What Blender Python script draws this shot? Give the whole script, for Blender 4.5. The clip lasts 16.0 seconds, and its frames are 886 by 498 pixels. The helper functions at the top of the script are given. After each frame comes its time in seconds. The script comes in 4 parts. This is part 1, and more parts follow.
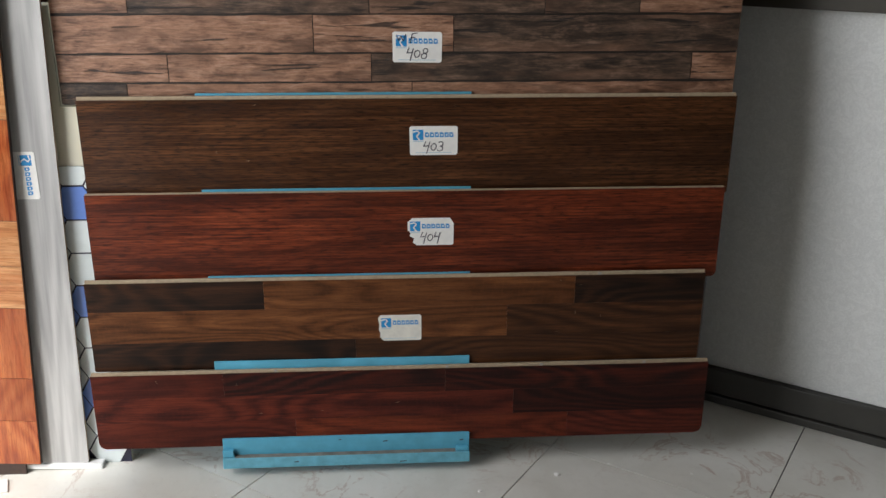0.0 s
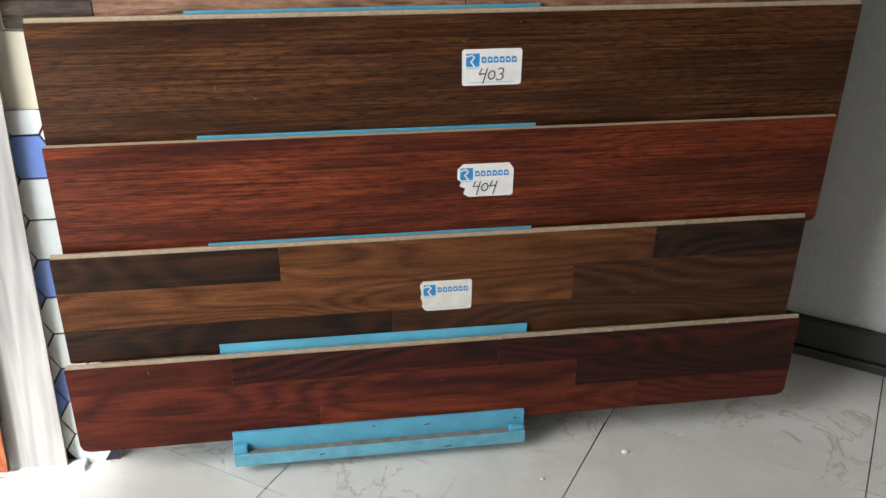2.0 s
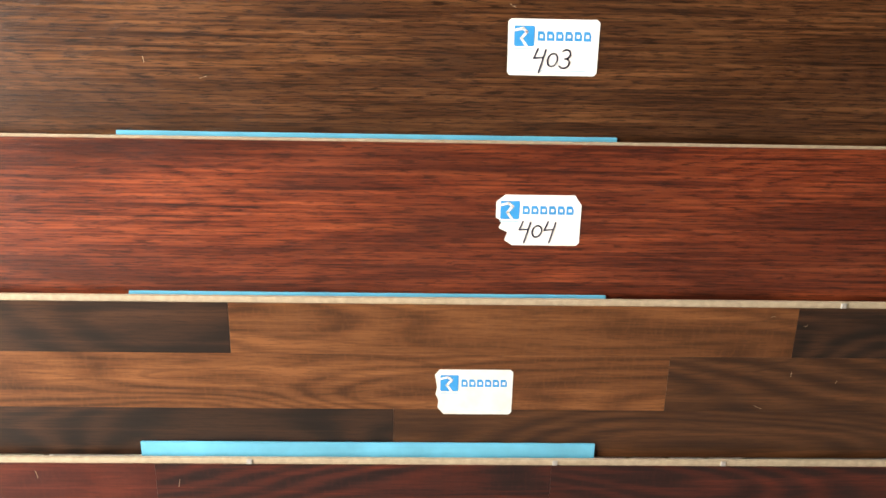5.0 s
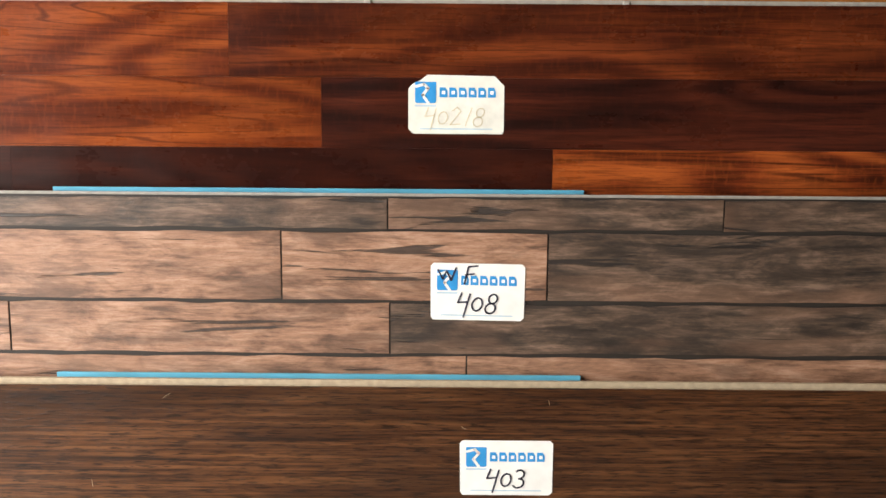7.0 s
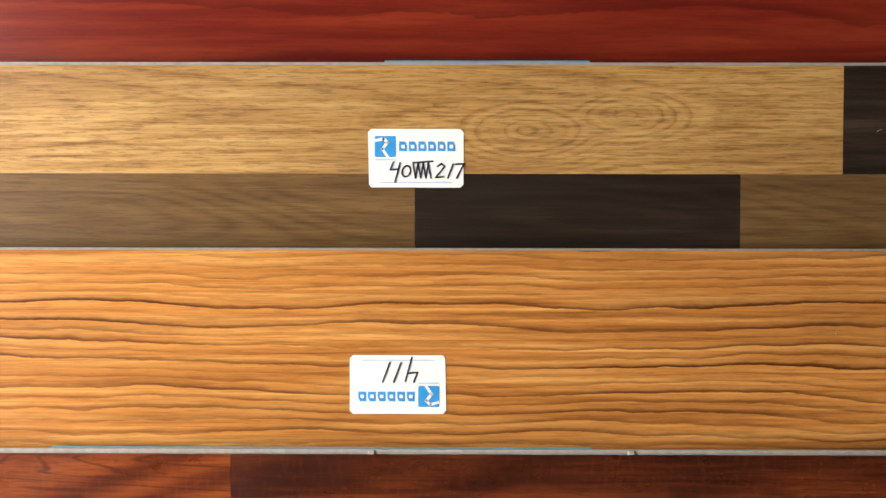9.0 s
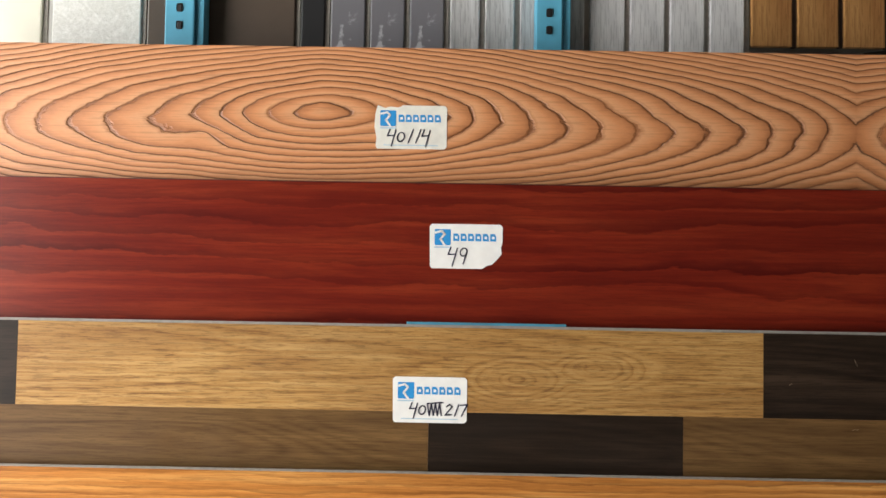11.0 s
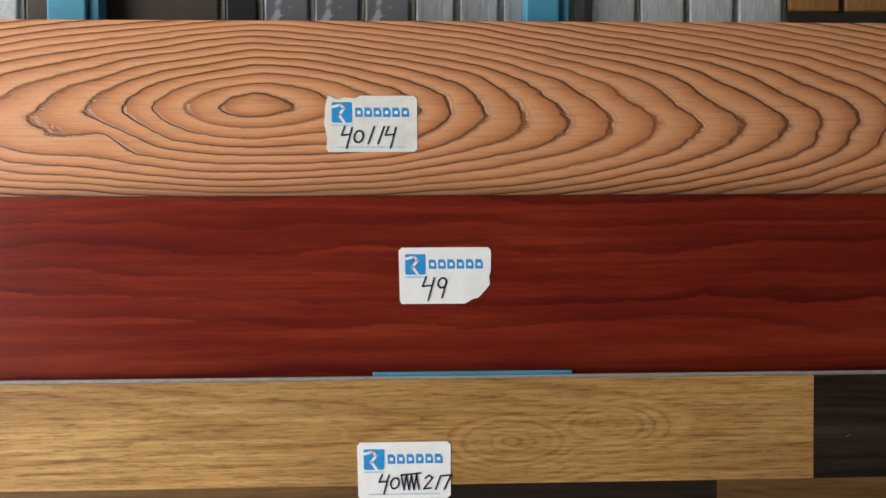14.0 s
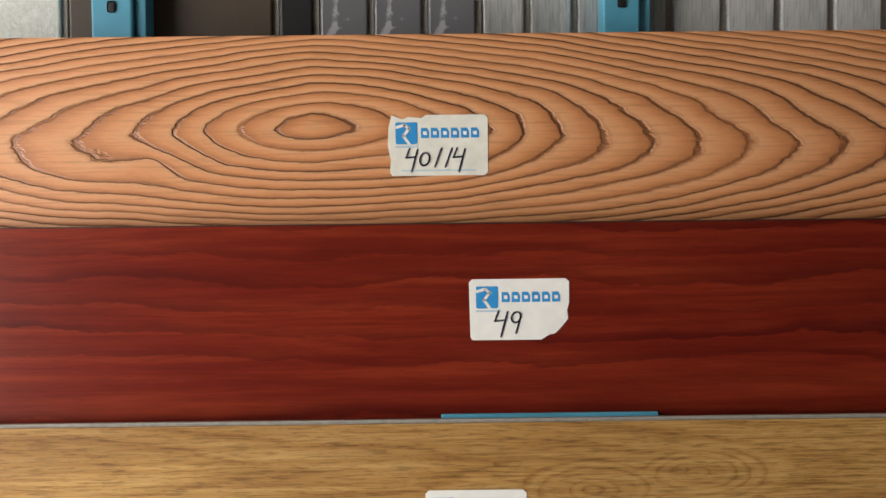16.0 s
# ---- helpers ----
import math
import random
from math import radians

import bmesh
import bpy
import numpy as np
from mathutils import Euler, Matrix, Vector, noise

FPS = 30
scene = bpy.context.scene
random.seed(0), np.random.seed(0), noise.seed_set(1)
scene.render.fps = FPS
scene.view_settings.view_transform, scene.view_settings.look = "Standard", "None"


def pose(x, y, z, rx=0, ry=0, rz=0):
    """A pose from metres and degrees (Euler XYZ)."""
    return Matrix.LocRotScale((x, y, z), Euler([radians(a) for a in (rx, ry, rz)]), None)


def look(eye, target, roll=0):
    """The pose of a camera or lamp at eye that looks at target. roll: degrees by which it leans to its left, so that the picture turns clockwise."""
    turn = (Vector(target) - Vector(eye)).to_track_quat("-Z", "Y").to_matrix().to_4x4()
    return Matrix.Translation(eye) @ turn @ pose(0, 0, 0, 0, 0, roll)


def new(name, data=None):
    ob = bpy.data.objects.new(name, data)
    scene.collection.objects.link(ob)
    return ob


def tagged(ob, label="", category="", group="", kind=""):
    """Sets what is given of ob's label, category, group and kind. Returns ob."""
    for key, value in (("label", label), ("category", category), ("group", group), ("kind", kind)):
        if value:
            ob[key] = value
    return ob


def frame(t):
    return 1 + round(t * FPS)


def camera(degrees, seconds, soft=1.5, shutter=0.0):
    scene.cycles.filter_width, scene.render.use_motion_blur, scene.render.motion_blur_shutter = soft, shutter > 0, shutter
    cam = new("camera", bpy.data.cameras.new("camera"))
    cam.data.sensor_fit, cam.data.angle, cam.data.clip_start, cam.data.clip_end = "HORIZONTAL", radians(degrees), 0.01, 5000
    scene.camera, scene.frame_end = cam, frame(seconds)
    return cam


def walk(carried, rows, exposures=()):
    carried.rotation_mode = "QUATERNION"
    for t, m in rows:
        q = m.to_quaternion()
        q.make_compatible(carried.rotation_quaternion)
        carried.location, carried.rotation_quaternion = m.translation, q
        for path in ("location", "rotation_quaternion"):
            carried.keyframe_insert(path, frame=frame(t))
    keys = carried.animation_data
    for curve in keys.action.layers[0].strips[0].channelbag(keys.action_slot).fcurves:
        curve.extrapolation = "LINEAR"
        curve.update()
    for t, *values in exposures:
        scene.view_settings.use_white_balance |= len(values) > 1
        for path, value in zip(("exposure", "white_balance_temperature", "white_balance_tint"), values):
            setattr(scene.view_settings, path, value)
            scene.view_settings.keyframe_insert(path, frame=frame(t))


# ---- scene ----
cam = camera(51.24, 16.0)
PATH = [
    (0, (-0.0176, -1.6879, 1.0818), (0.0437, -0.7505, 0.7390), 0.30),
    (0.2, (-0.0733, -1.6729, 1.0770), (-0.0002, -0.7415, 0.7204), 0.58),
    (0.5, (-0.1387, -1.6431, 1.0689), (-0.0568, -0.7249, 0.6813), 0.39),
    (1, (-0.1604, -1.5018, 1.0595), (-0.0909, -0.5986, 0.6360), -0.83),
    (1.5, (-0.1524, -1.3690, 1.0710), (-0.0663, -0.4670, 0.6481), -0.26),
    (2, (-0.1982, -1.3066, 1.0739), (-0.0621, -0.4312, 0.6101), 0.80),
    (2.5, (-0.2592, -1.2781, 1.0335), (-0.1047, -0.4449, 0.5025), 1.02),
    (3, (-0.2011, -1.2665, 1.0440), (-0.0901, -0.4180, 0.5266), -2.20),
    (3.2, (-0.1446, -1.2562, 1.0410), (-0.0503, -0.4148, 0.5089), -2.57),
    (5.3, (-0.0569, -0.8927, 0.7991), (-0.0313, 0.0597, 0.4951), 1.47),
    (5.5, (-0.0538, -0.8895, 0.8167), (-0.0304, 0.0716, 0.5414), 1.40),
    (6, (-0.0224, -0.8763, 0.8786), (-0.0221, 0.0970, 0.6492), 0.84),
    (6.5, (0.0005, -0.8650, 0.9440), (0.0072, 0.1171, 0.7559), 0.62),
    (7, (0.0143, -0.8537, 1.0177), (0.0112, 0.1359, 0.8741), 0.41),
    (7.5, (0.0189, -0.8460, 1.0984), (0.0041, 0.1486, 0.9950), 0.24),
    (8, (0.0219, -0.8424, 1.1823), (0.0031, 0.1543, 1.1036), 0.18),
    (8.5, (0.0212, -0.8290, 1.2613), (0.0140, 0.1682, 1.1873), 0.02),
    (9, (0.0099, -0.8210, 1.3302), (0.0052, 0.1787, 1.3059), 0.10),
    (9.5, (-0.0012, -0.8286, 1.4074), (-0.0128, 0.1711, 1.4299), 0.32),
    (10, (-0.0021, -0.8371, 1.4586), (-0.0080, 0.1609, 1.5215), 0.97),
    (10.2, (0.0034, -0.8527, 1.4743), (-0.0045, 0.1438, 1.5580), 1.17),
    (12.3, (0.0051, -1.4132, 1.5873), (-0.0106, -0.4157, 1.5189), 0.58),
    (12.5, (-0.0230, -1.3811, 1.5948), (-0.0098, -0.3845, 1.5127), 0.36),
    (12.8, (-0.0538, -1.3157, 1.6070), (0.0300, -0.3256, 1.4944), -0.16),
    (13, (-0.0914, -1.3076, 1.6170), (0.0267, -0.3191, 1.5225), -0.17),
    (13.2, (-0.0856, -1.3040, 1.6200), (0.0129, -0.3109, 1.5557), 0.22),
    (13.5, (-0.0631, -1.1463, 1.6261), (0.0178, -0.1511, 1.5704), -0.24),
    (13.7, (0.0040, -0.9729, 1.6280), (0.0341, 0.0259, 1.5901), -0.42),
    (14, (-0.0190, -0.8342, 1.6299), (0.0235, 0.1646, 1.6049), -0.30),
    (14.5, (-0.0260, -0.7589, 1.6304), (-0.0122, 0.2400, 1.5861), -0.49),
    (15, (-0.0370, -0.7649, 1.6391), (-0.0266, 0.2345, 1.6046), -1.07),
    (15.5, (-0.0377, -0.7685, 1.6522), (-0.0266, 0.2309, 1.6168), -1.14),
    (16, (-0.0520, -0.7638, 1.6603), (-0.0458, 0.2358, 1.6316), -0.64),
]
walk(cam, [(t, look(eye, target, roll)) for t, eye, target, roll in PATH],
     exposures=[(0, -0.36, 6150, 10), (0.5, -0.10, 6150, 10), (1.0, -0.14, 6150, 10), (1.6, -0.10, 6150, 10), (2.0, 0.18, 6200, 10), (2.5, 0.04, 6250, 10), (3.2, -0.10, 6150, 10), (5.3, 1.38, 6900, 10), (6.0, 1.08, 6800, 10), (6.5, 0.90, 6700, 10), (7.0, 0.85, 6600, 10), (8, 0.62, 6500, 10),
                (9, 0.76, 6500, 10), (10.2, 0.75, 6500, 10), (12.3, -0.35, 6100, 10), (12.55, -0.32, 6000, 10), (13.0, 0.5, 5400, 10), (13.5, 0.42, 5200, 10), (14.0, 0.14, 6100, 10), (14.5, 0.38, 6400, 10), (15.2, 0.45, 6500, 10), (16, 0.1, 6600, 10)])

# ---- daylight from the left: sky, sun and an added area lamp ----
world = bpy.data.worlds.new("sky")
scene.world = world
world.use_nodes = True
wn = world.node_tree.nodes
sky = wn.new("ShaderNodeTexSky")
sky.sky_type = "NISHITA"
sky.sun_disc = False
sky.sun_elevation, sky.sun_rotation = radians(45), radians(-140)
world.node_tree.links.new(sky.outputs[0], wn["Background"].inputs[0])
wn["Background"].inputs[1].default_value = 0.12
sun = new("sun", bpy.data.lights.new("sun", "SUN"))
sun.data.energy, sun.data.angle, sun.data.color = 4.2, radians(5), (1.0, 0.95, 0.88)
sun.matrix_world = look((-5.0, -6.0, 7.8), (0, 0, 0))


def area(name, eye, target, w, h, power, colour):
    lamp = new(name, bpy.data.lights.new(name, "AREA"))
    lamp.data.shape, lamp.data.size, lamp.data.size_y = "RECTANGLE", w, h
    lamp.data.energy, lamp.data.color = power, colour
    lamp.matrix_world = look(eye, target)
    return lamp


# area lamp added in the unseen opening, standing in for sky light
area("daylight_stand_in", (-1.54, -0.80, 1.18), (0.0, -0.46, 1.0), 1.15, 2.2, 54, (1.0, 0.97, 0.93))


# ---- materials ----
class Nodes:
    def __init__(self, name):
        self.mat = bpy.data.materials.new(name)
        self.mat.use_nodes = True
        self.t = self.mat.node_tree
        self.bsdf = self.t.nodes["Principled BSDF"]
        self.obj = self.add("ShaderNodeTexCoord").outputs["Object"]
        self.rnd = self.add("ShaderNodeObjectInfo").outputs["Random"]
        self.upright = False

    def add(self, kind):
        return self.t.nodes.new(kind)

    def put(self, socket, value):
        if hasattr(value, "is_linked"):
            self.t.links.new(value, socket)
        else:
            socket.default_value = value

    def math(self, op, a, b=0.0, c=0.0):
        n = self.add("ShaderNodeMath")
        n.operation = op
        for k, v in enumerate((a, b, c)):
            self.put(n.inputs[k], v)
        return n.outputs[0]

    def coords(self, scale, shift=None):
        scale = scale[::-1] if self.upright else scale
        m = self.add("ShaderNodeMapping")
        self.put(m.inputs["Vector"], self.obj)
        m.inputs["Scale"].default_value = scale
        if shift is not None:
            off = self.add("ShaderNodeCombineXYZ")
            for k in (0, 1, 2):
                self.put(off.inputs[k], self.math("MULTIPLY", shift, (37.0, 11.0, 53.0)[k]))
            self.put(m.inputs["Location"], off.outputs[0])
        return m.outputs[0]

    def noise(self, scale, detail=4.0, rough=0.55, distort=0.0, shift=None):
        n = self.add("ShaderNodeTexNoise")
        self.put(n.inputs["Vector"], self.coords(scale, shift))
        n.inputs["Scale"].default_value, n.inputs["Detail"].default_value = 1.0, detail
        n.inputs["Roughness"].default_value, n.inputs["Distortion"].default_value = rough, distort
        return n.outputs[0]

    def ramp(self, fac, stops):
        n = self.add("ShaderNodeValToRGB")
        e = n.color_ramp.elements
        while len(e) < len(stops):
            e.new(0.5)
        for k, (p, c) in enumerate(stops):
            e[k].position = p
            e[k].color = (*c, 1) if not isinstance(c, float) else (c, c, c, 1)
        self.put(n.inputs[0], fac)
        return n.outputs[0]

    def mix(self, fac, a, b, blend="MIX"):
        n = self.add("ShaderNodeMix")
        n.data_type, n.blend_type = "RGBA", blend
        self.put(n.inputs[0], fac)
        self.put(n.inputs[6], (*a, 1) if isinstance(a, tuple) else a)
        self.put(n.inputs[7], (*b, 1) if isinstance(b, tuple) else b)
        return n.outputs[2]

    def finish(self, colour, rough=0.4, bump=None, depth=0.001, metal=0.0, spec=0.5):
        b = self.bsdf
        self.put(b.inputs["Base Color"], (*colour, 1) if isinstance(colour, tuple) else colour)
        self.put(b.inputs["Roughness"], rough)
        b.inputs["Metallic"].default_value = metal
        b.inputs["Specular IOR Level"].default_value = spec
        if bump is not None:
            n = self.add("ShaderNodeBump")
            n.inputs["Distance"].default_value, n.inputs["Strength"].default_value = depth, 1.0
            self.put(n.inputs["Height"], bump)
            self.put(b.inputs["Normal"], n.outputs[0])
        return self.mat


def plain(name, colour, rough=0.5, vary=0.12, scale=30.0, metal=0.0, depth=0.0004):
    n = Nodes(name)
    a = n.noise((scale, scale, scale), 5)
    big = n.noise((scale / 9,) * 3, 3)
    col = n.mix(n.ramp(a, [(0.3, 0.0), (0.7, 1.0)]), tuple(c * (1 - vary) for c in colour), tuple(min(1, c * (1 + vary)) for c in colour))
    col = n.mix(n.math("MULTIPLY", big, vary), col, tuple(c * 0.6 for c in colour))
    return n.finish(col, rough, a, depth, metal)


def wood(name, dark, mid, light, streak=1.0, rings=9.0, ring_mix=0.5, lines=0.0, rough=0.32, own=False, cross=0.0, pores=0.35, stretch=1.1, spec=0.2, upright=False, knots=()):
    """Printed wood: long streaks, contour grain, fine pores and optional dark veins."""
    n = Nodes(name)
    n.upright = upright
    sh = n.rnd if own else None
    sep = n.add("ShaderNodeSeparateXYZ")
    n.put(sep.inputs[0], n.obj)
    spots = []
    for kx, kz, kr in knots:
        dx = n.math("MULTIPLY", n.math("ADD", sep.outputs[0], -kx), 0.45)
        dz = n.math("ADD", sep.outputs[2], -kz)
        spots.append(n.math("DIVIDE", n.math("SQRT", n.math("ADD", n.math("MULTIPLY", dx, dx), n.math("MULTIPLY", dz, dz))), kr))
    base = n.noise((stretch * 2.2, 1, 88 * streak), 8, 0.66, 0.9, sh)
    low = n.noise((stretch * 1.5, 1, 8.0), 1.5, 0.4, 0.2, sh)
    wob = n.noise((12, 1, 90), 4, 0.65, 0.0, sh)
    broad = n.noise((stretch * 1.1, 1, 13), 3, 0.5, 0.4, sh)
    phase = n.math("ADD", n.math("MULTIPLY", low, rings * 14.0), n.math("MULTIPLY", wob, 3.2))
    for d in spots:
        phase = n.math("ADD", phase, n.math("MULTIPLY", n.math("POWER", 2.718, n.math("MULTIPLY", d, -0.35)), 15.0))
    ring = n.math("SINE", phase)
    ring = n.math("MULTIPLY_ADD", ring, 0.5, 0.5)
    fine = n.noise((26, 1, 430), 4, 0.7, 0.0, sh)
    col = n.ramp(base, [(0.36, dark), (0.50, mid), (0.63, light)])
    ringcol = n.ramp(ring, [(0.0, dark), (0.3, mid), (1.0, light)])
    col = n.mix(ring_mix, col, ringcol)
    col = n.mix(n.math("MULTIPLY", n.ramp(broad, [(0.36, 1.0), (0.55, 0.0)]), 0.5), col, dark)
    for d in spots:
        col = n.mix(n.math("MULTIPLY", n.ramp(n.math("ADD", d, n.math("MULTIPLY", wob, 0.8)), [(0.35, 1.0), (1.0, 0.0)]), 0.75), col, tuple(c * 0.7 for c in dark))
    por = n.ramp(fine, [(0.43, 1.0), (0.49, 0.0)])
    col = n.mix(n.math("MULTIPLY", por, pores), col, tuple(c * 0.4 for c in dark))
    if lines:
        vein = n.noise((stretch, 1, 17), 2.5, 0.5, 0.4, sh)
        v = n.math("ABSOLUTE", n.math("SINE", n.math("ADD", n.math("MULTIPLY", vein, 62.0), n.math("MULTIPLY", wob, 0.7))))
        v = n.ramp(v, [(0.0, 1.0), (0.14, 0.8), (0.34, 0.0)])
        gate = n.ramp(n.noise((1.5, 1, 12), 2, 0.5, 0, sh), [(0.34, 0.25), (0.5, 1.0)])
        col = n.mix(n.math("MULTIPLY", n.math("MULTIPLY", v, gate), lines), col, dark)
    if cross:
        c2 = n.ramp(n.noise((210, 1, 70), 3, 0.65, 0.3, sh), [(0.50, 0.0), (0.66, 1.0)])
        col = n.mix(n.math("MULTIPLY", c2, cross), col, light)
    if own:
        col = n.mix(n.math("MULTIPLY", n.rnd, 0.5), col, tuple(c * 0.6 for c in mid))
    scuff = n.ramp(n.noise((5, 1, 9), 6, 0.7), [(0.42, rough), (0.6, rough + 0.12)])
    return n.finish(col, scuff, fine, 0.00012, spec=spec)


def embossed_pine(name):
    """Pale pine print with deep dark growth rings round one long eye."""
    n = Nodes(name)
    sep = n.add("ShaderNodeSeparateXYZ")
    n.put(sep.inputs[0], n.obj)
    x, z = sep.outputs[0], sep.outputs[2]
    warp = n.noise((3.2, 1, 11), 2, 0.5)
    jag = n.noise((60, 1, 130), 3, 0.7)
    dx = n.math("ADD", x, 0.125)
    ax = n.math("ABSOLUTE", dx)
    dz = n.math("ADD", n.math("ADD", z, -0.106), n.math("MULTIPLY", ax, 0.035))
    # the rings turn back past the saddle near one end
    run = n.math("SUBTRACT", 0.67, n.math("ABSOLUTE", n.math("SUBTRACT", 0.67, ax)))
    p = n.math("POWER", n.math("MULTIPLY", run, 25.0), 1.5)
    az = n.math("ABSOLUTE", dz)
    q = n.math("POWER", n.math("ADD", n.math("MULTIPLY", az, 72.0), n.math("MULTIPLY", n.math("MULTIPLY", az, az), 620.0)), 1.5)
    f = n.math("POWER", n.math("ADD", n.math("ADD", p, q), 0.25), 0.667)
    # small side knot that crowds the rings
    kx = n.math("MULTIPLY", n.math("ADD", dx, 0.145), 17.0)
    kz = n.math("MULTIPLY", n.math("ADD", n.math("ADD", z, -0.062), n.math("MULTIPLY", dx, 0.1)), 30.0)
    kn = n.math("POWER", 2.718, n.math("MULTIPLY", n.math("SQRT", n.math("ADD", n.math("MULTIPLY", kx, kx), n.math("MULTIPLY", kz, kz))), -1.1))
    f = n.math("ADD", f, n.math("MULTIPLY", kn, 1.9))
    f = n.math("ADD", f, n.math("MULTIPLY", warp, 2.8))
    f = n.math("ADD", f, n.math("MULTIPLY", n.noise((9, 1, 26), 2, 0.5), 0.8))
    f = n.math("ADD", f, n.math("MULTIPLY", jag, 0.34))
    each = n.add("ShaderNodeTexWhiteNoise")
    each.noise_dimensions = "1D"
    n.put(each.inputs["W"], n.math("FLOOR", f))
    weight = n.ramp(each.outputs["Value"], [(0.0, 0.25), (0.5, 0.7), (0.9, 1.0)])
    saw = n.math("FRACT", f)
    line = n.ramp(saw, [(0.0, 0.8), (0.05, 1.0), (0.12, 0.12), (0.5, 0.0), (0.93, 0.18), (1.0, 0.8)])
    tone = n.ramp(saw, [(0.0, (0.40, 0.155, 0.06)), (0.22, (0.68, 0.34, 0.165)), (0.6, (0.62, 0.265, 0.11)), (1.0, (0.42, 0.155, 0.055))])
    fine = n.noise((14, 1, 380), 3, 0.7)
    tone = n.mix(n.math("MULTIPLY", n.ramp(fine, [(0.35, 1.0), (0.5, 0.0)]), 0.3), tone, (0.2, 0.08, 0.03))
    line = n.math("MULTIPLY", line, weight)
    col = n.mix(n.math("MULTIPLY", line, 0.72), tone, (0.10, 0.038, 0.017))
    return n.finish(col, 0.42, n.math("SUBTRACT", 1.0, line), 0.0016)


def cathedral(n, x, z, centres, p=1.35):
    """Ring number of plain-sawn grain round one or more long centres (x, z, pitch along, pitch across, offset)."""
    out = None
    for cx, cz, px, pz, add in centres:
        a = n.math("POWER", n.math("MULTIPLY", n.math("ABSOLUTE", n.math("ADD", x, -cx)), 1.0 / px), p)
        b = n.math("POWER", n.math("MULTIPLY", n.math("ABSOLUTE", n.math("ADD", z, -cz)), 1.0 / pz), p)
        r = n.math("ADD", n.math("POWER", n.math("ADD", a, b), 1.0 / p), add)
        out = r if out is None else n.math("SMOOTH_MIN", out, r, 2.0)
    return out


def figured(name, dark, mid, light, centres, rough=0.34, contrast=0.45, warp=2.2, pores=0.5, clouds=0.4, knots=(), spec=0.25, p=1.35, own=False):
    """Plain-sawn print: cathedral rings, short pores that follow them, fibre streaks and clouds."""
    n = Nodes(name)
    sh = n.rnd if own else None
    sep = n.add("ShaderNodeSeparateXYZ")
    n.put(sep.inputs[0], n.obj)
    x, z = sep.outputs[0], sep.outputs[2]
    jag = n.noise((45, 1, 200), 2, 0.6)
    f = cathedral(n, x, z, centres, p)
    f = n.math("ADD", f, n.math("MULTIPLY", n.noise((3.0, 1, 13), 3, 0.5, 0.0, sh), warp * 2))
    f = n.math("ADD", f, n.math("MULTIPLY", jag, 0.4))
    saw = n.math("FRACT", f)
    each = n.add("ShaderNodeTexWhiteNoise")
    each.noise_dimensions = "1D"
    n.put(each.inputs["W"], n.math("FLOOR", f))
    tone = n.ramp(saw, [(0.0, 0.25), (0.12, 0.75), (0.55, 0.95), (0.88, 0.45), (1.0, 0.25)])
    tone = n.math("MULTIPLY_ADD", n.math("SUBTRACT", tone, 0.7), n.math("MULTIPLY_ADD", each.outputs["Value"], 1.3, 0.1), 0.6)
    fibre = n.noise((4.0, 1, 240), 4, 0.68, 0.0, sh)
    fib = n.ramp(fibre, [(0.33, 0.0), (0.67, 1.0)])
    t = n.math("ADD", n.math("MULTIPLY", tone, contrast), n.math("MULTIPLY", fib, 1.0 - contrast))
    col = n.ramp(t, [(0.12, dark), (0.48, mid), (0.9, light)])
    cl = n.ramp(n.noise((2.4, 1, 16), 4, 0.6, 0.5, sh), [(0.40, 1.0), (0.60, 0.0)])
    col = n.mix(n.math("MULTIPLY", cl, clouds), col, dark)
    por = n.ramp(n.noise((34, 1, 520), 3, 0.7), [(0.42, 1.0), (0.49, 0.0)])
    gate = n.ramp(saw, [(0.0, 1.0), (0.3, 0.75), (0.7, 0.8), (1.0, 1.0)])
    col = n.mix(n.math("MULTIPLY", n.math("MULTIPLY", por, gate), pores), col, tuple(c * 0.35 for c in dark))
    for kx, kz, kr in knots:
        dx = n.math("MULTIPLY", n.math("ADD", x, -kx), 0.5)
        dz = n.math("ADD", z, -kz)
        d = n.math("DIVIDE", n.math("SQRT", n.math("ADD", n.math("MULTIPLY", dx, dx), n.math("MULTIPLY", dz, dz))), kr)
        d = n.math("ADD", d, n.math("MULTIPLY", n.noise((60, 1, 120), 3, 0.6), 1.4))
        col = n.mix(n.math("MULTIPLY", n.ramp(d, [(0.7, 1.0), (1.7, 0.0)]), 0.8), col, tuple(c * 0.5 for c in dark))
    scuff = n.ramp(n.noise((5, 1, 9), 6, 0.7), [(0.42, rough), (0.6, rough + 0.1)])
    return n.finish(col, scuff, por, 0.00008, spec=spec)


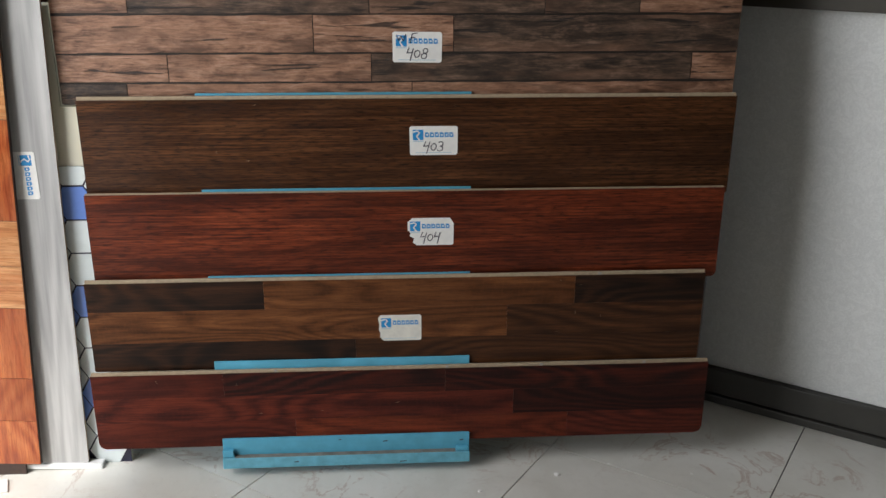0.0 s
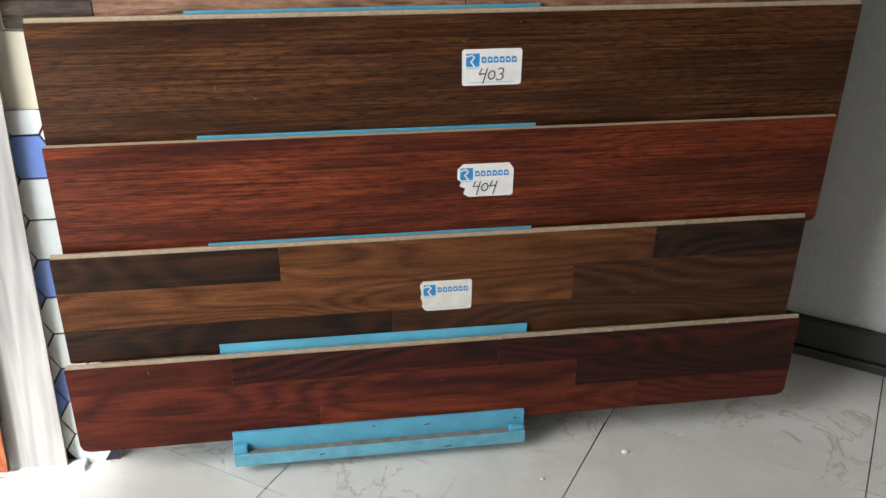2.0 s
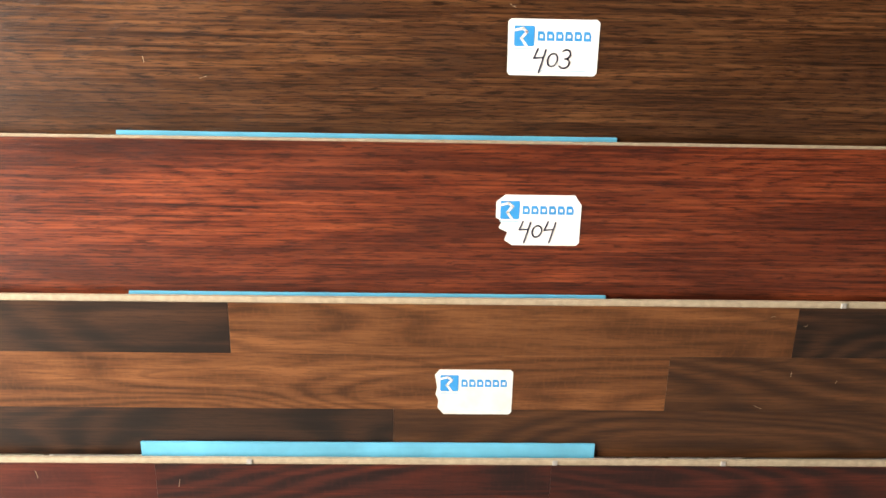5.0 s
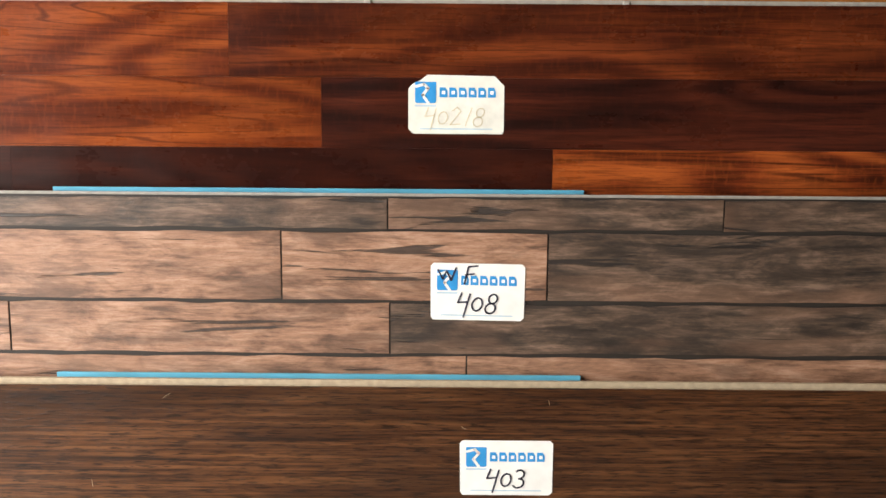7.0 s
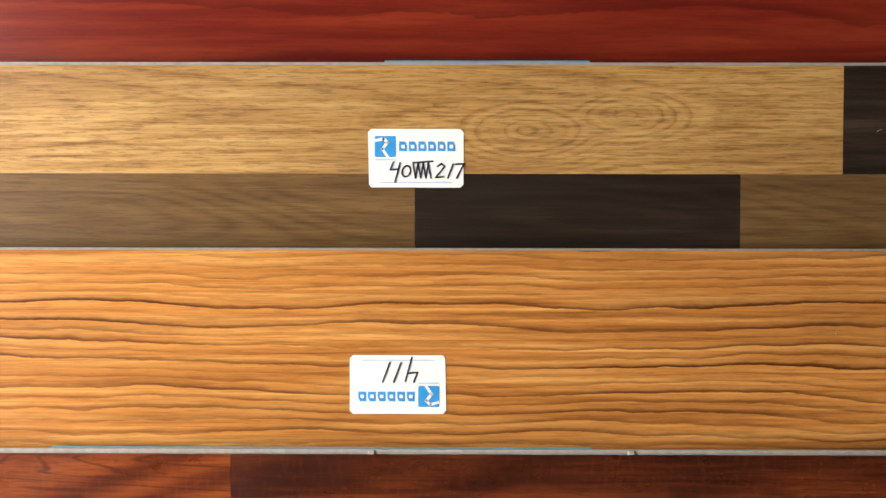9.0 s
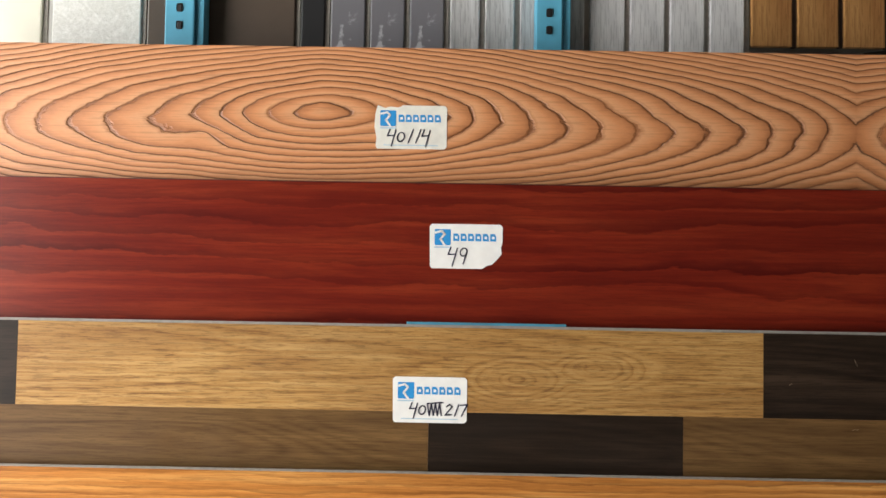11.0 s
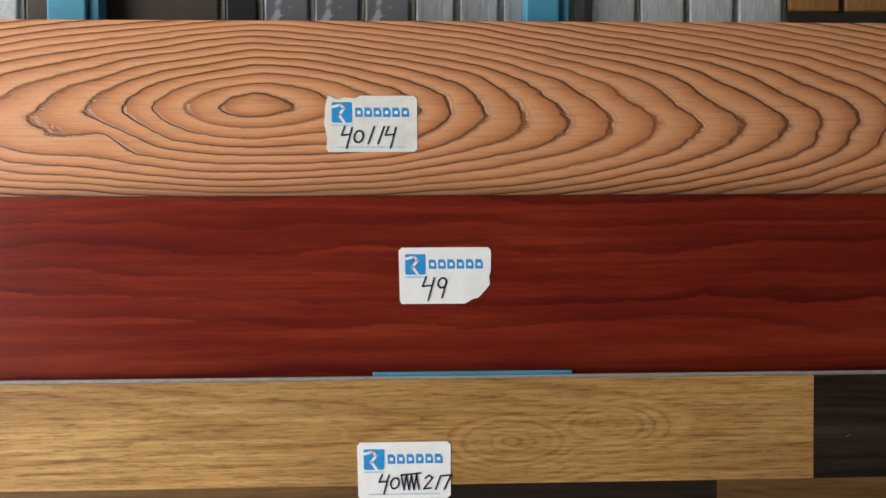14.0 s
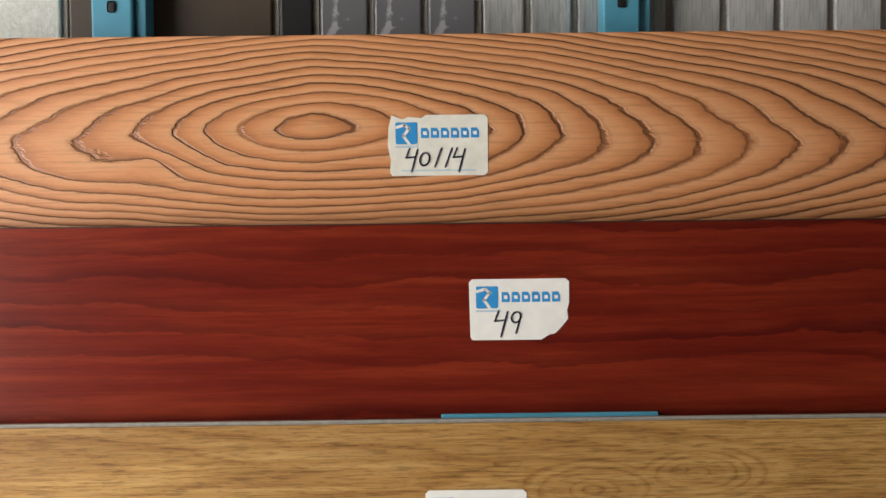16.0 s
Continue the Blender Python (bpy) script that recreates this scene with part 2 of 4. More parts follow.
def veined(name, dark, mid, light, pitch=0.0085, wave=4.5, rough=0.32, spec=0.2, strength=1.0, grain=120):
    """Long wavy dark veins of uneven weight on a bright streaked ground."""
    n = Nodes(name)
    sep = n.add("ShaderNodeSeparateXYZ")
    n.put(sep.inputs[0], n.obj)
    z = sep.outputs[2]
    f = n.math("MULTIPLY", z, 1.0 / pitch)
    f = n.math("ADD", f, n.math("MULTIPLY", n.noise((2.1, 1, 5.5), 3, 0.5), wave))
    f = n.math("ADD", f, n.math("MULTIPLY", n.noise((11, 1, 30), 3, 0.6), 0.9))
    f = n.math("ADD", f, n.math("MULTIPLY", n.noise((70, 1, 160), 2, 0.6), 0.22))
    wn1 = n.add("ShaderNodeTexWhiteNoise")
    wn1.noise_dimensions = "1D"
    n.put(wn1.inputs["W"], n.math("FLOOR", f))
    saw = n.math("FRACT", f)
    line = n.ramp(saw, [(0.0, 0.0), (0.06, 1.0), (0.2, 0.9), (0.45, 0.35), (0.9, 0.05)])
    heavy = n.ramp(wn1.outputs["Value"], [(0.15, 0.3), (0.5, 0.6), (0.8, 1.0)])
    gate = n.ramp(n.noise((1.8, 1, 14), 2, 0.5), [(0.36, 0.45), (0.56, 1.0)])
    base = n.noise((2.6, 1, grain), 6, 0.66, 0.5)
    col = n.ramp(base, [(0.30, tuple((a + b) / 2 for a, b in zip(dark, mid))), (0.46, mid), (0.66, light)])
    soft = n.ramp(n.noise((1.4, 1, 34), 2, 0.5), [(0.42, 1.0), (0.58, 0.0)])
    col = n.mix(n.math("MULTIPLY", soft, 0.32), col, tuple((a + b) / 2 for a, b in zip(dark, mid)))
    col = n.mix(n.math("MULTIPLY", n.math("MULTIPLY", n.math("MULTIPLY", line, heavy), gate), strength), col, dark)
    fine = n.noise((26, 1, 480), 3, 0.7)
    col = n.mix(n.math("MULTIPLY", n.ramp(fine, [(0.42, 1.0), (0.49, 0.0)]), 0.22), col, dark)
    return n.finish(col, rough, fine, 0.00008, spec=spec)


def rustic(name, dark, mid, light, mottle):
    """Weathered split boards: soft ridges, stains, fine fibres and cracks."""
    n = Nodes(name)
    sh = n.rnd
    ridge = n.noise((17, 1, 52), 9, 0.70, 0.5, sh)
    fibre = n.noise((30, 1, 300), 5, 0.72, 0.2, sh)
    patch = n.noise((9.0, 1, 36), 6, 0.66, 0.7, sh)
    warm = n.noise((3.5, 1, 14), 3, 0.55, 0.3, sh)
    crack = n.noise((5, 1, 85), 4, 0.6, 0.5, sh)
    t = n.math("ADD", n.math("MULTIPLY", ridge, 0.58), n.math("MULTIPLY", fibre, 0.42))
    col = n.ramp(t, [(0.39, dark), (0.50, mid), (0.61, light)])
    col = n.mix(n.math("MULTIPLY", n.ramp(patch, [(0.47, 0.0), (0.60, 1.0)]), mottle), col, tuple(c * 0.6 for c in dark))
    col = n.mix(n.math("MULTIPLY", n.ramp(warm, [(0.52, 0.0), (0.66, 1.0)]), 0.35), col, (0.33, 0.17, 0.10))
    cr = n.ramp(crack, [(0.345, 1.0), (0.375, 0.0)])
    col = n.mix(n.math("MULTIPLY", cr, 0.85), col, (0.012, 0.009, 0.008))
    return n.finish(col, 0.5, n.math("ADD", ridge, n.math("MULTIPLY", cr, -0.6)), 0.0018)


M = {}
M["core"] = plain("fibre_core", (0.42, 0.33, 0.22), 0.8, 0.15, 160)
M["core_grey"] = plain("grey_core", (0.36, 0.33, 0.29), 0.75, 0.15, 160)
M["core_dark"] = plain("dark_core", (0.045, 0.025, 0.018), 0.6, 0.2, 120)
M["pine"] = embossed_pine("embossed_pine_print")
M["mahogany"] = veined("mahogany_print", (0.062, 0.005, 0.004), (0.165, 0.016, 0.007), (0.25, 0.034, 0.012), 0.026, 4.2, 0.3, 0.25, 0.85, 60)
M["oak_tan"] = figured("tan_oak_print", (0.21, 0.095, 0.027), (0.42, 0.225, 0.068), (0.56, 0.345, 0.125), ((-0.9, 0.15, 0.16, 0.009, 0.0), (0.092, 0.128, 0.013, 0.0055, 1.0), (0.185, 0.142, 0.012, 0.005, 1.5)), 0.4, 0.42, 1.2, 0.5, 0.42, ((0.175, 0.146, 0.004), (0.312, 0.155, 0.003)), p=1.9)
M["oak_brown"] = wood("brown_oak_print", (0.085, 0.042, 0.014), (0.155, 0.082, 0.029), (0.23, 0.13, 0.046), 1.0, 9, 0.35, 0.0, 0.4, own=True)
M["oak_dark"] = wood("dark_oak_print", (0.014, 0.009, 0.006), (0.026, 0.016, 0.010), (0.05, 0.031, 0.02), 1.0, 10, 0.4, 0.0, 0.4, own=True)
M["zebrano"] = veined("orange_zebrano_print", (0.075, 0.021, 0.006), (0.54, 0.21, 0.045), (0.74, 0.37, 0.105), 0.0095, 7.0)
M["merbau_red"] = wood("red_merbau_print", (0.035, 0.007, 0.003), (0.15, 0.027, 0.007), (0.42, 0.10, 0.02), 0.8, 6, 0.55, 0.8, 0.26, own=True, cross=0.14)
M["merbau_dark"] = wood("dark_merbau_print", (0.010, 0.004, 0.003), (0.036, 0.008, 0.005), (0.10, 0.021, 0.009), 0.8, 8, 0.45, 0.4, 0.26, own=True, cross=0.12)
M["merbau_mid"] = wood("mid_merbau_print", (0.018, 0.005, 0.003), (0.085, 0.016, 0.006), (0.24, 0.052, 0.013), 0.8, 6, 0.55, 0.8, 0.26, own=True, cross=0.14)
M["rustic_tan"] = rustic("tan_weathered_print", (0.115, 0.058, 0.034), (0.30, 0.155, 0.092), (0.45, 0.265, 0.175), 0.62)
M["rustic_grey"] = rustic("grey_weathered_print", (0.026, 0.017, 0.012), (0.088, 0.055, 0.036), (0.20, 0.125, 0.085), 0.7)
M["joint"] = plain("dark_joint", (0.02, 0.014, 0.01), 0.7)
M["brown_oak"] = figured("dark_brown_oak_print", (0.022, 0.008, 0.003), (0.076, 0.028, 0.010), (0.150, 0.062, 0.022), ((-0.10, 0.093, 0.030, 0.0105, 0.0),), 0.3, 0.15, 2.2, 0.85, 0.6, ((-0.148, 0.148, 0.004),))
M["cherry"] = figured("red_cherry_print", (0.030, 0.006, 0.003), (0.140, 0.026, 0.009), (0.265, 0.060, 0.02), ((-0.50, 0.118, 0.07, 0.014, 0.0), (0.335, 0.146, 0.06, 0.013, 2.0)), 0.3, 0.22, 2.8, 0.7, 0.7, ((-0.50, 0.123, 0.007), (0.335, 0.146, 0.008)))
M["walnut"] = wood("walnut_print", (0.028, 0.010, 0.004), (0.135, 0.047, 0.015), (0.26, 0.10, 0.034), 0.8, 9, 0.5, 0.4, 0.32, own=True, cross=0.15)
M["walnut_dark"] = wood("dark_walnut_print", (0.008, 0.005, 0.004), (0.024, 0.011, 0.006), (0.085, 0.034, 0.015), 0.8, 8, 0.5, 0.3, 0.32, own=True)
M["walnut_deep"] = wood("deep_walnut_print", (0.016, 0.007, 0.004), (0.060, 0.023, 0.009), (0.145, 0.056, 0.02), 0.8, 8, 0.5, 0.4, 0.32, own=True)
M["red_bright"] = wood("bright_red_print", (0.045, 0.008, 0.004), (0.135, 0.023, 0.009), (0.25, 0.05, 0.018), 0.8, 8, 0.5, 0.3, 0.3, own=True, cross=0.12)
M["red_oak"] = wood("dark_red_print", (0.026, 0.005, 0.004), (0.088, 0.015, 0.008), (0.17, 0.032, 0.015), 0.8, 9, 0.5, 0.3, 0.3, own=True, cross=0.12)
M["red_dark"] = wood("blackish_red_print", (0.009, 0.003, 0.003), (0.028, 0.007, 0.005), (0.12, 0.020, 0.009), 0.8, 8, 0.5, 0.3, 0.3, own=True, cross=0.1)
M["grey_ash"] = wood("grey_ash_print", (0.26, 0.25, 0.24), (0.42, 0.41, 0.39), (0.55, 0.54, 0.52), 1.0, 9, 0.4, 0.0, 0.45)
M["parquet"] = wood("glossy_parquet_print", (0.22, 0.042, 0.014), (0.40, 0.10, 0.03), (0.55, 0.19, 0.06), 0.6, 6, 0.45, 0.2, 0.10, own=True, upright=True, spec=0.5)
M["inlay"] = wood("yellow_inlay_print", (0.42, 0.22, 0.07), (0.58, 0.33, 0.11), (0.68, 0.43, 0.17), 0.6, 6, 0.4, 0.0, 0.12)
M["parquet_pale"] = wood("pale_parquet_print", (0.42, 0.15, 0.055), (0.56, 0.25, 0.095), (0.68, 0.38, 0.17), 0.6, 6, 0.4, 0.0, 0.10, own=True, spec=0.5)
M["blue"] = plain("turquoise_paint", (0.11, 0.41, 0.575), 0.45, 0.14, 22, depth=0.0006)
M["blue_worn"] = plain("worn_turquoise_paint", (0.15, 0.43, 0.55), 0.6, 0.2, 45, depth=0.0008)
M["paper"] = plain("white_paper", (0.83, 0.82, 0.78), 0.6, 0.05, 60, depth=0.00015)
M["old_paper"] = plain("yellowed_paper", (0.76, 0.74, 0.66), 0.65, 0.09, 60, depth=0.0003)
M["print_blue"] = plain("blue_print", (0.025, 0.27, 0.62), 0.5, 0.08, 80)
M["rule_blue"] = plain("pale_blue_rule", (0.45, 0.60, 0.70), 0.6)
M["ink"] = plain("dark_ink", (0.02, 0.02, 0.045), 0.5)
M["ink_faint"] = plain("faded_ink", (0.66, 0.56, 0.36), 0.6)
M["white_pvc"] = plain("white_plastic", (0.80, 0.80, 0.79), 0.35, 0.04, 12)
M["baseboard"] = plain("dark_grey_skirting", (0.050, 0.048, 0.042), 0.4, 0.12, 18)
M["rail"] = plain("dark_olive_rail", (0.052, 0.045, 0.033), 0.5, 0.2, 20)
M["grey_board"] = plain("grey_board", (0.20, 0.215, 0.225), 0.5, 0.08, 40)
M["black"] = plain("black_rubber", (0.012, 0.012, 0.013), 0.5)
M["hex_blue"] = plain("blue_glaze", (0.16, 0.27, 0.66), 0.2, 0.12, 20)
M["hex_pale"] = plain("pale_glaze", (0.68, 0.74, 0.74), 0.2, 0.1, 20)
M["cream_board"] = plain("cream_board", (0.76, 0.735, 0.60), 0.3, 0.06, 8)
M["brown_board"] = plain("dark_brown_board", (0.085, 0.060, 0.042), 0.45, 0.15, 15)
M["white_frame"] = plain("painted_wall", (0.42, 0.41, 0.38), 0.6, 0.05, 6)
M["ceiling"] = plain("ceiling_paint", (0.28, 0.27, 0.25), 0.7, 0.05, 5)


def tile_mat():
    n = Nodes("pale_veined_tile")
    cloud = n.noise((5, 5, 5), 5, 0.6, 0.4, n.rnd)
    col = n.ramp(cloud, [(0.35, (0.66, 0.64, 0.575)), (0.65, (0.77, 0.755, 0.70))])
    v = n.noise((7, 7, 7), 6, 0.62, 0.9, n.rnd)
    vein = n.ramp(n.math("ABSOLUTE", n.math("SUBTRACT", v, 0.5)), [(0.0, 1.0), (0.02, 0.0)])
    gate = n.ramp(n.noise((4, 4, 4), 2, 0.5, 0, n.rnd), [(0.47, 0.0), (0.58, 1.0)])
    col = n.mix(n.math("MULTIPLY", n.math("MULTIPLY", vein, gate), 0.5), col, (0.36, 0.19, 0.12))
    dust = n.noise((45, 45, 45), 4, 0.7)
    col = n.mix(n.math("MULTIPLY", n.ramp(dust, [(0.55, 0.0), (0.8, 1.0)]), 0.25), col, (0.40, 0.36, 0.31))
    return n.finish(col, n.ramp(cloud, [(0.3, 0.30), (0.8, 0.36)]), dust, 0.0001)


def wallpaper_mat(name, a, b):
    n = Nodes(name)
    swirl = n.math("SINE", n.math("MULTIPLY", n.noise((26, 26, 26), 3, 0.6, 1.5), 24.0))
    fine = n.noise((210, 210, 210), 3, 0.7)
    h = n.math("ADD", n.math("MULTIPLY", swirl, 0.10), fine)
    col = n.mix(n.ramp(h, [(0.3, 0.0), (0.8, 1.0)]), a, b)
    return n.finish(col, 0.5, h, 0.0008)


def damask_mat(name, base, mark):
    n = Nodes(name)
    v = n.noise((16, 1, 11), 4, 0.6, 1.2)
    m = n.ramp(v, [(0.55, 0.0), (0.60, 1.0)])
    return n.finish(n.mix(m, base, mark), n.mix(m, (0.3, 0.3, 0.3), (0.15, 0.15, 0.15)), v, 0.0005)


M["bead_grey"] = plain("grey_blue_bead", (0.42, 0.45, 0.48), 0.4, 0.1, 50)
M["dust"] = plain("dusty_groove", (0.20, 0.19, 0.165), 0.9, 0.35, 40)
M["tile"] = tile_mat()
M["grout"] = plain("grey_grout", (0.13, 0.12, 0.11), 0.85, 0.2, 60)
M["wallpaper"] = wallpaper_mat("embossed_white_wallpaper", (0.68, 0.69, 0.67), (0.80, 0.81, 0.79))
M["wallpaper_cream"] = wallpaper_mat("embossed_cream_wallpaper", (0.66, 0.645, 0.58), (0.86, 0.845, 0.79))
M["damask"] = damask_mat("grey_damask", (0.19, 0.185, 0.20), (0.50, 0.50, 0.52))
M["silver"] = wood("silver_gloss_print", (0.34, 0.34, 0.33), (0.58, 0.58, 0.57), (0.86, 0.86, 0.85), 0.5, 4, 0.5, 0.0, 0.12, upright=True, spec=0.5)
M["white_wood"] = wood("whitewashed_print", (0.58, 0.58, 0.58), (0.72, 0.72, 0.71), (0.80, 0.80, 0.79), 1.0, 8, 0.5, 0.0, 0.35, upright=True)
M["honey"] = wood("honey_pine_print", (0.28, 0.12, 0.04), (0.44, 0.22, 0.075), (0.54, 0.30, 0.11), 0.8, 6, 0.4, 0.0, 0.35, upright=True)
M["umber"] = wood("umber_print", (0.06, 0.04, 0.03), (0.11, 0.075, 0.055), (0.15, 0.10, 0.075), 0.8, 6, 0.4, 0.0, 0.35, upright=True)
M["stone_relief"] = wallpaper_mat("pale_stone_relief", (0.66, 0.66, 0.60), (0.86, 0.86, 0.81))
M["asphalt"] = plain("asphalt", (0.06, 0.06, 0.06), 0.9, 0.2, 40)
M["brick"] = plain("pinkish_brick", (0.72, 0.57, 0.54), 0.8, 0.2, 18)
M["facade"] = plain("pale_facade", (0.82, 0.82, 0.82), 0.8, 0.08, 2)
M["car_white"] = plain("white_car_paint", (0.75, 0.77, 0.80), 0.15, 0.02, 4)
M["car_glass"] = plain("dark_car_glass", (0.05, 0.07, 0.08), 0.08, 0.05, 4)
M["tyre"] = plain("tyre_rubber", (0.02, 0.02, 0.02), 0.8)
M["foliage"] = plain("foliage", (0.06, 0.11, 0.04), 0.7, 0.4, 8)
M["mullion_grey"] = plain("dull_grey_mullion", (0.17, 0.19, 0.22), 0.5, 0.1, 14)
M["alu"] = plain("grey_aluminium", (0.33, 0.34, 0.36), 0.35, 0.06, 10, metal=0.6)
glass = bpy.data.materials.new("window_glass")
glass.use_nodes = True
gb = glass.node_tree.nodes["Principled BSDF"]
gb.inputs["Transmission Weight"].default_value, gb.inputs["Roughness"].default_value, gb.inputs["IOR"].default_value = 1.0, 0.0, 1.05
gb.inputs["Base Color"].default_value = (0.93, 0.97, 0.97, 1)
M["glass"] = glass


# ---- building helpers ----
def mesh_from(name, bm, material, parent=None):
    me = bpy.data.meshes.new(name)
    bm.to_mesh(me)
    bm.free()
    me.materials.append(material)
    ob = new(name, me)
    if parent is not None:
        ob.parent = parent
    return ob


def part(name, bm, material, parent, label=""):
    ob = mesh_from(name, bm, material, parent)
    if label:
        tagged(ob, label=label)
    return ob


def thing(name, m, label, category, group="", kind=""):
    ob = new(name)
    ob.matrix_world = m
    return tagged(ob, label, category, group, kind)


def box(x0, x1, y0, y1, z0, z1, bevel=0.0, bm=None):
    out = bm or bmesh.new()
    g = bmesh.ops.create_cube(out, size=1)
    bmesh.ops.scale(out, vec=(x1 - x0, y1 - y0, z1 - z0), verts=g["verts"])
    bmesh.ops.translate(out, vec=((x0 + x1) / 2, (y0 + y1) / 2, (z0 + z1) / 2), verts=g["verts"])
    if bevel and bm is None:
        bmesh.ops.bevel(out, geom=list(out.edges), offset=bevel, segments=2, affect="EDGES", profile=0.5)
    return out


def slab(outline, y0, y1, bm=None):
    """An outline in x and z (counter-clockwise seen from -y), thick from y0 (front) to y1."""
    out = bm or bmesh.new()
    a = [out.verts.new((x, y0, z)) for x, z in outline]
    b = [out.verts.new((x, y1, z)) for x, z in outline]
    out.faces.new(a)
    out.faces.new(b[::-1])
    k = len(a)
    for i in range(k):
        out.faces.new((a[i], b[i], b[(i + 1) % k], a[(i + 1) % k]))
    bmesh.ops.recalc_face_normals(out, faces=out.faces)
    return out


def rounded(x0, x1, z0, z1, rb=0.0, rt=0.0):
    pts = []
    for cx, cz, r, a0 in ((x0, z0, rb, 180), (x1, z0, rb, 270), (x1, z1, rt, 0), (x0, z1, rt, 90)):
        if r == 0:
            pts.append((cx, cz))
            continue
        ox, oz = (r if cx == x0 else -r), (r if cz == z0 else -r)
        for k in range(6):
            a = radians(a0 + 18 * k)
            pts.append((cx + ox + r * math.cos(a), cz + oz + r * math.sin(a)))
    return pts


def ribbon(lines, width, y, bm=None):
    """Flat pen strokes in the plane y, from polylines in x and z."""
    out = bm or bmesh.new()
    for line in lines:
        for (xa, za), (xb, zb) in zip(line, line[1:]):
            d = math.hypot(xb - xa, zb - za) or 1e-6
            nx, nz = -(zb - za) / d * width / 2, (xb - xa) / d * width / 2
            ex, ez = (xb - xa) / d * width * 0.3, (zb - za) / d * width * 0.3
            q = [(xa - nx - ex, za - nz - ez), (xb - nx + ex, zb - nz + ez), (xb + nx + ex, zb + nz + ez), (xa + nx - ex, za + nz - ez)]
            out.faces.new([out.verts.new((px, y, pz)) for px, pz in q])
    return out


def ring(cx, cz, rx, rz, a0=0, a1=360, k=12):
    return [(cx + rx * math.cos(radians(a0 + (a1 - a0) * i / k)), cz + rz * math.sin(radians(a0 + (a1 - a0) * i / k))) for i in range(k + 1)]


DIGITS = {
    "0": [ring(0.3, 0.42, 0.26, 0.34)],
    "1": [[(0.42, 1.0), (0.2, 0.0)]],
    "2": [[(0.05, 0.8), (0.3, 1.0), (0.55, 0.8), (0.05, 0.05), (0.6, 0.1)]],
    "3": [ring(0.25, 0.72, 0.24, 0.24, 140, -90), ring(0.25, 0.25, 0.28, 0.25, 90, -150)],
    "4": [[(0.12, 1.0), (0.0, 0.5), (0.5, 0.55)], [(0.55, 0.95), (0.4, -0.25)]],
    "7": [[(0.0, 0.95), (0.6, 1.0), (0.25, 0.0)]],
    "8": [ring(0.36, 0.72, 0.22, 0.24), ring(0.3, 0.22, 0.26, 0.26)],
    "9": [ring(0.3, 0.68, 0.22, 0.26), [(0.52, 0.75), (0.4, -0.1)]],
}


def writing(text, x, z, size, slant=0.15):
    lines, cx = [], x
    for ch in text:
        if ch in DIGITS:
            for line in DIGITS[ch]:
                lines.append([(cx + (px + pz * slant) * size, z + pz * size) for px, pz in line])
        cx += size * (0.56 if ch == "1" else 0.70)
    return lines


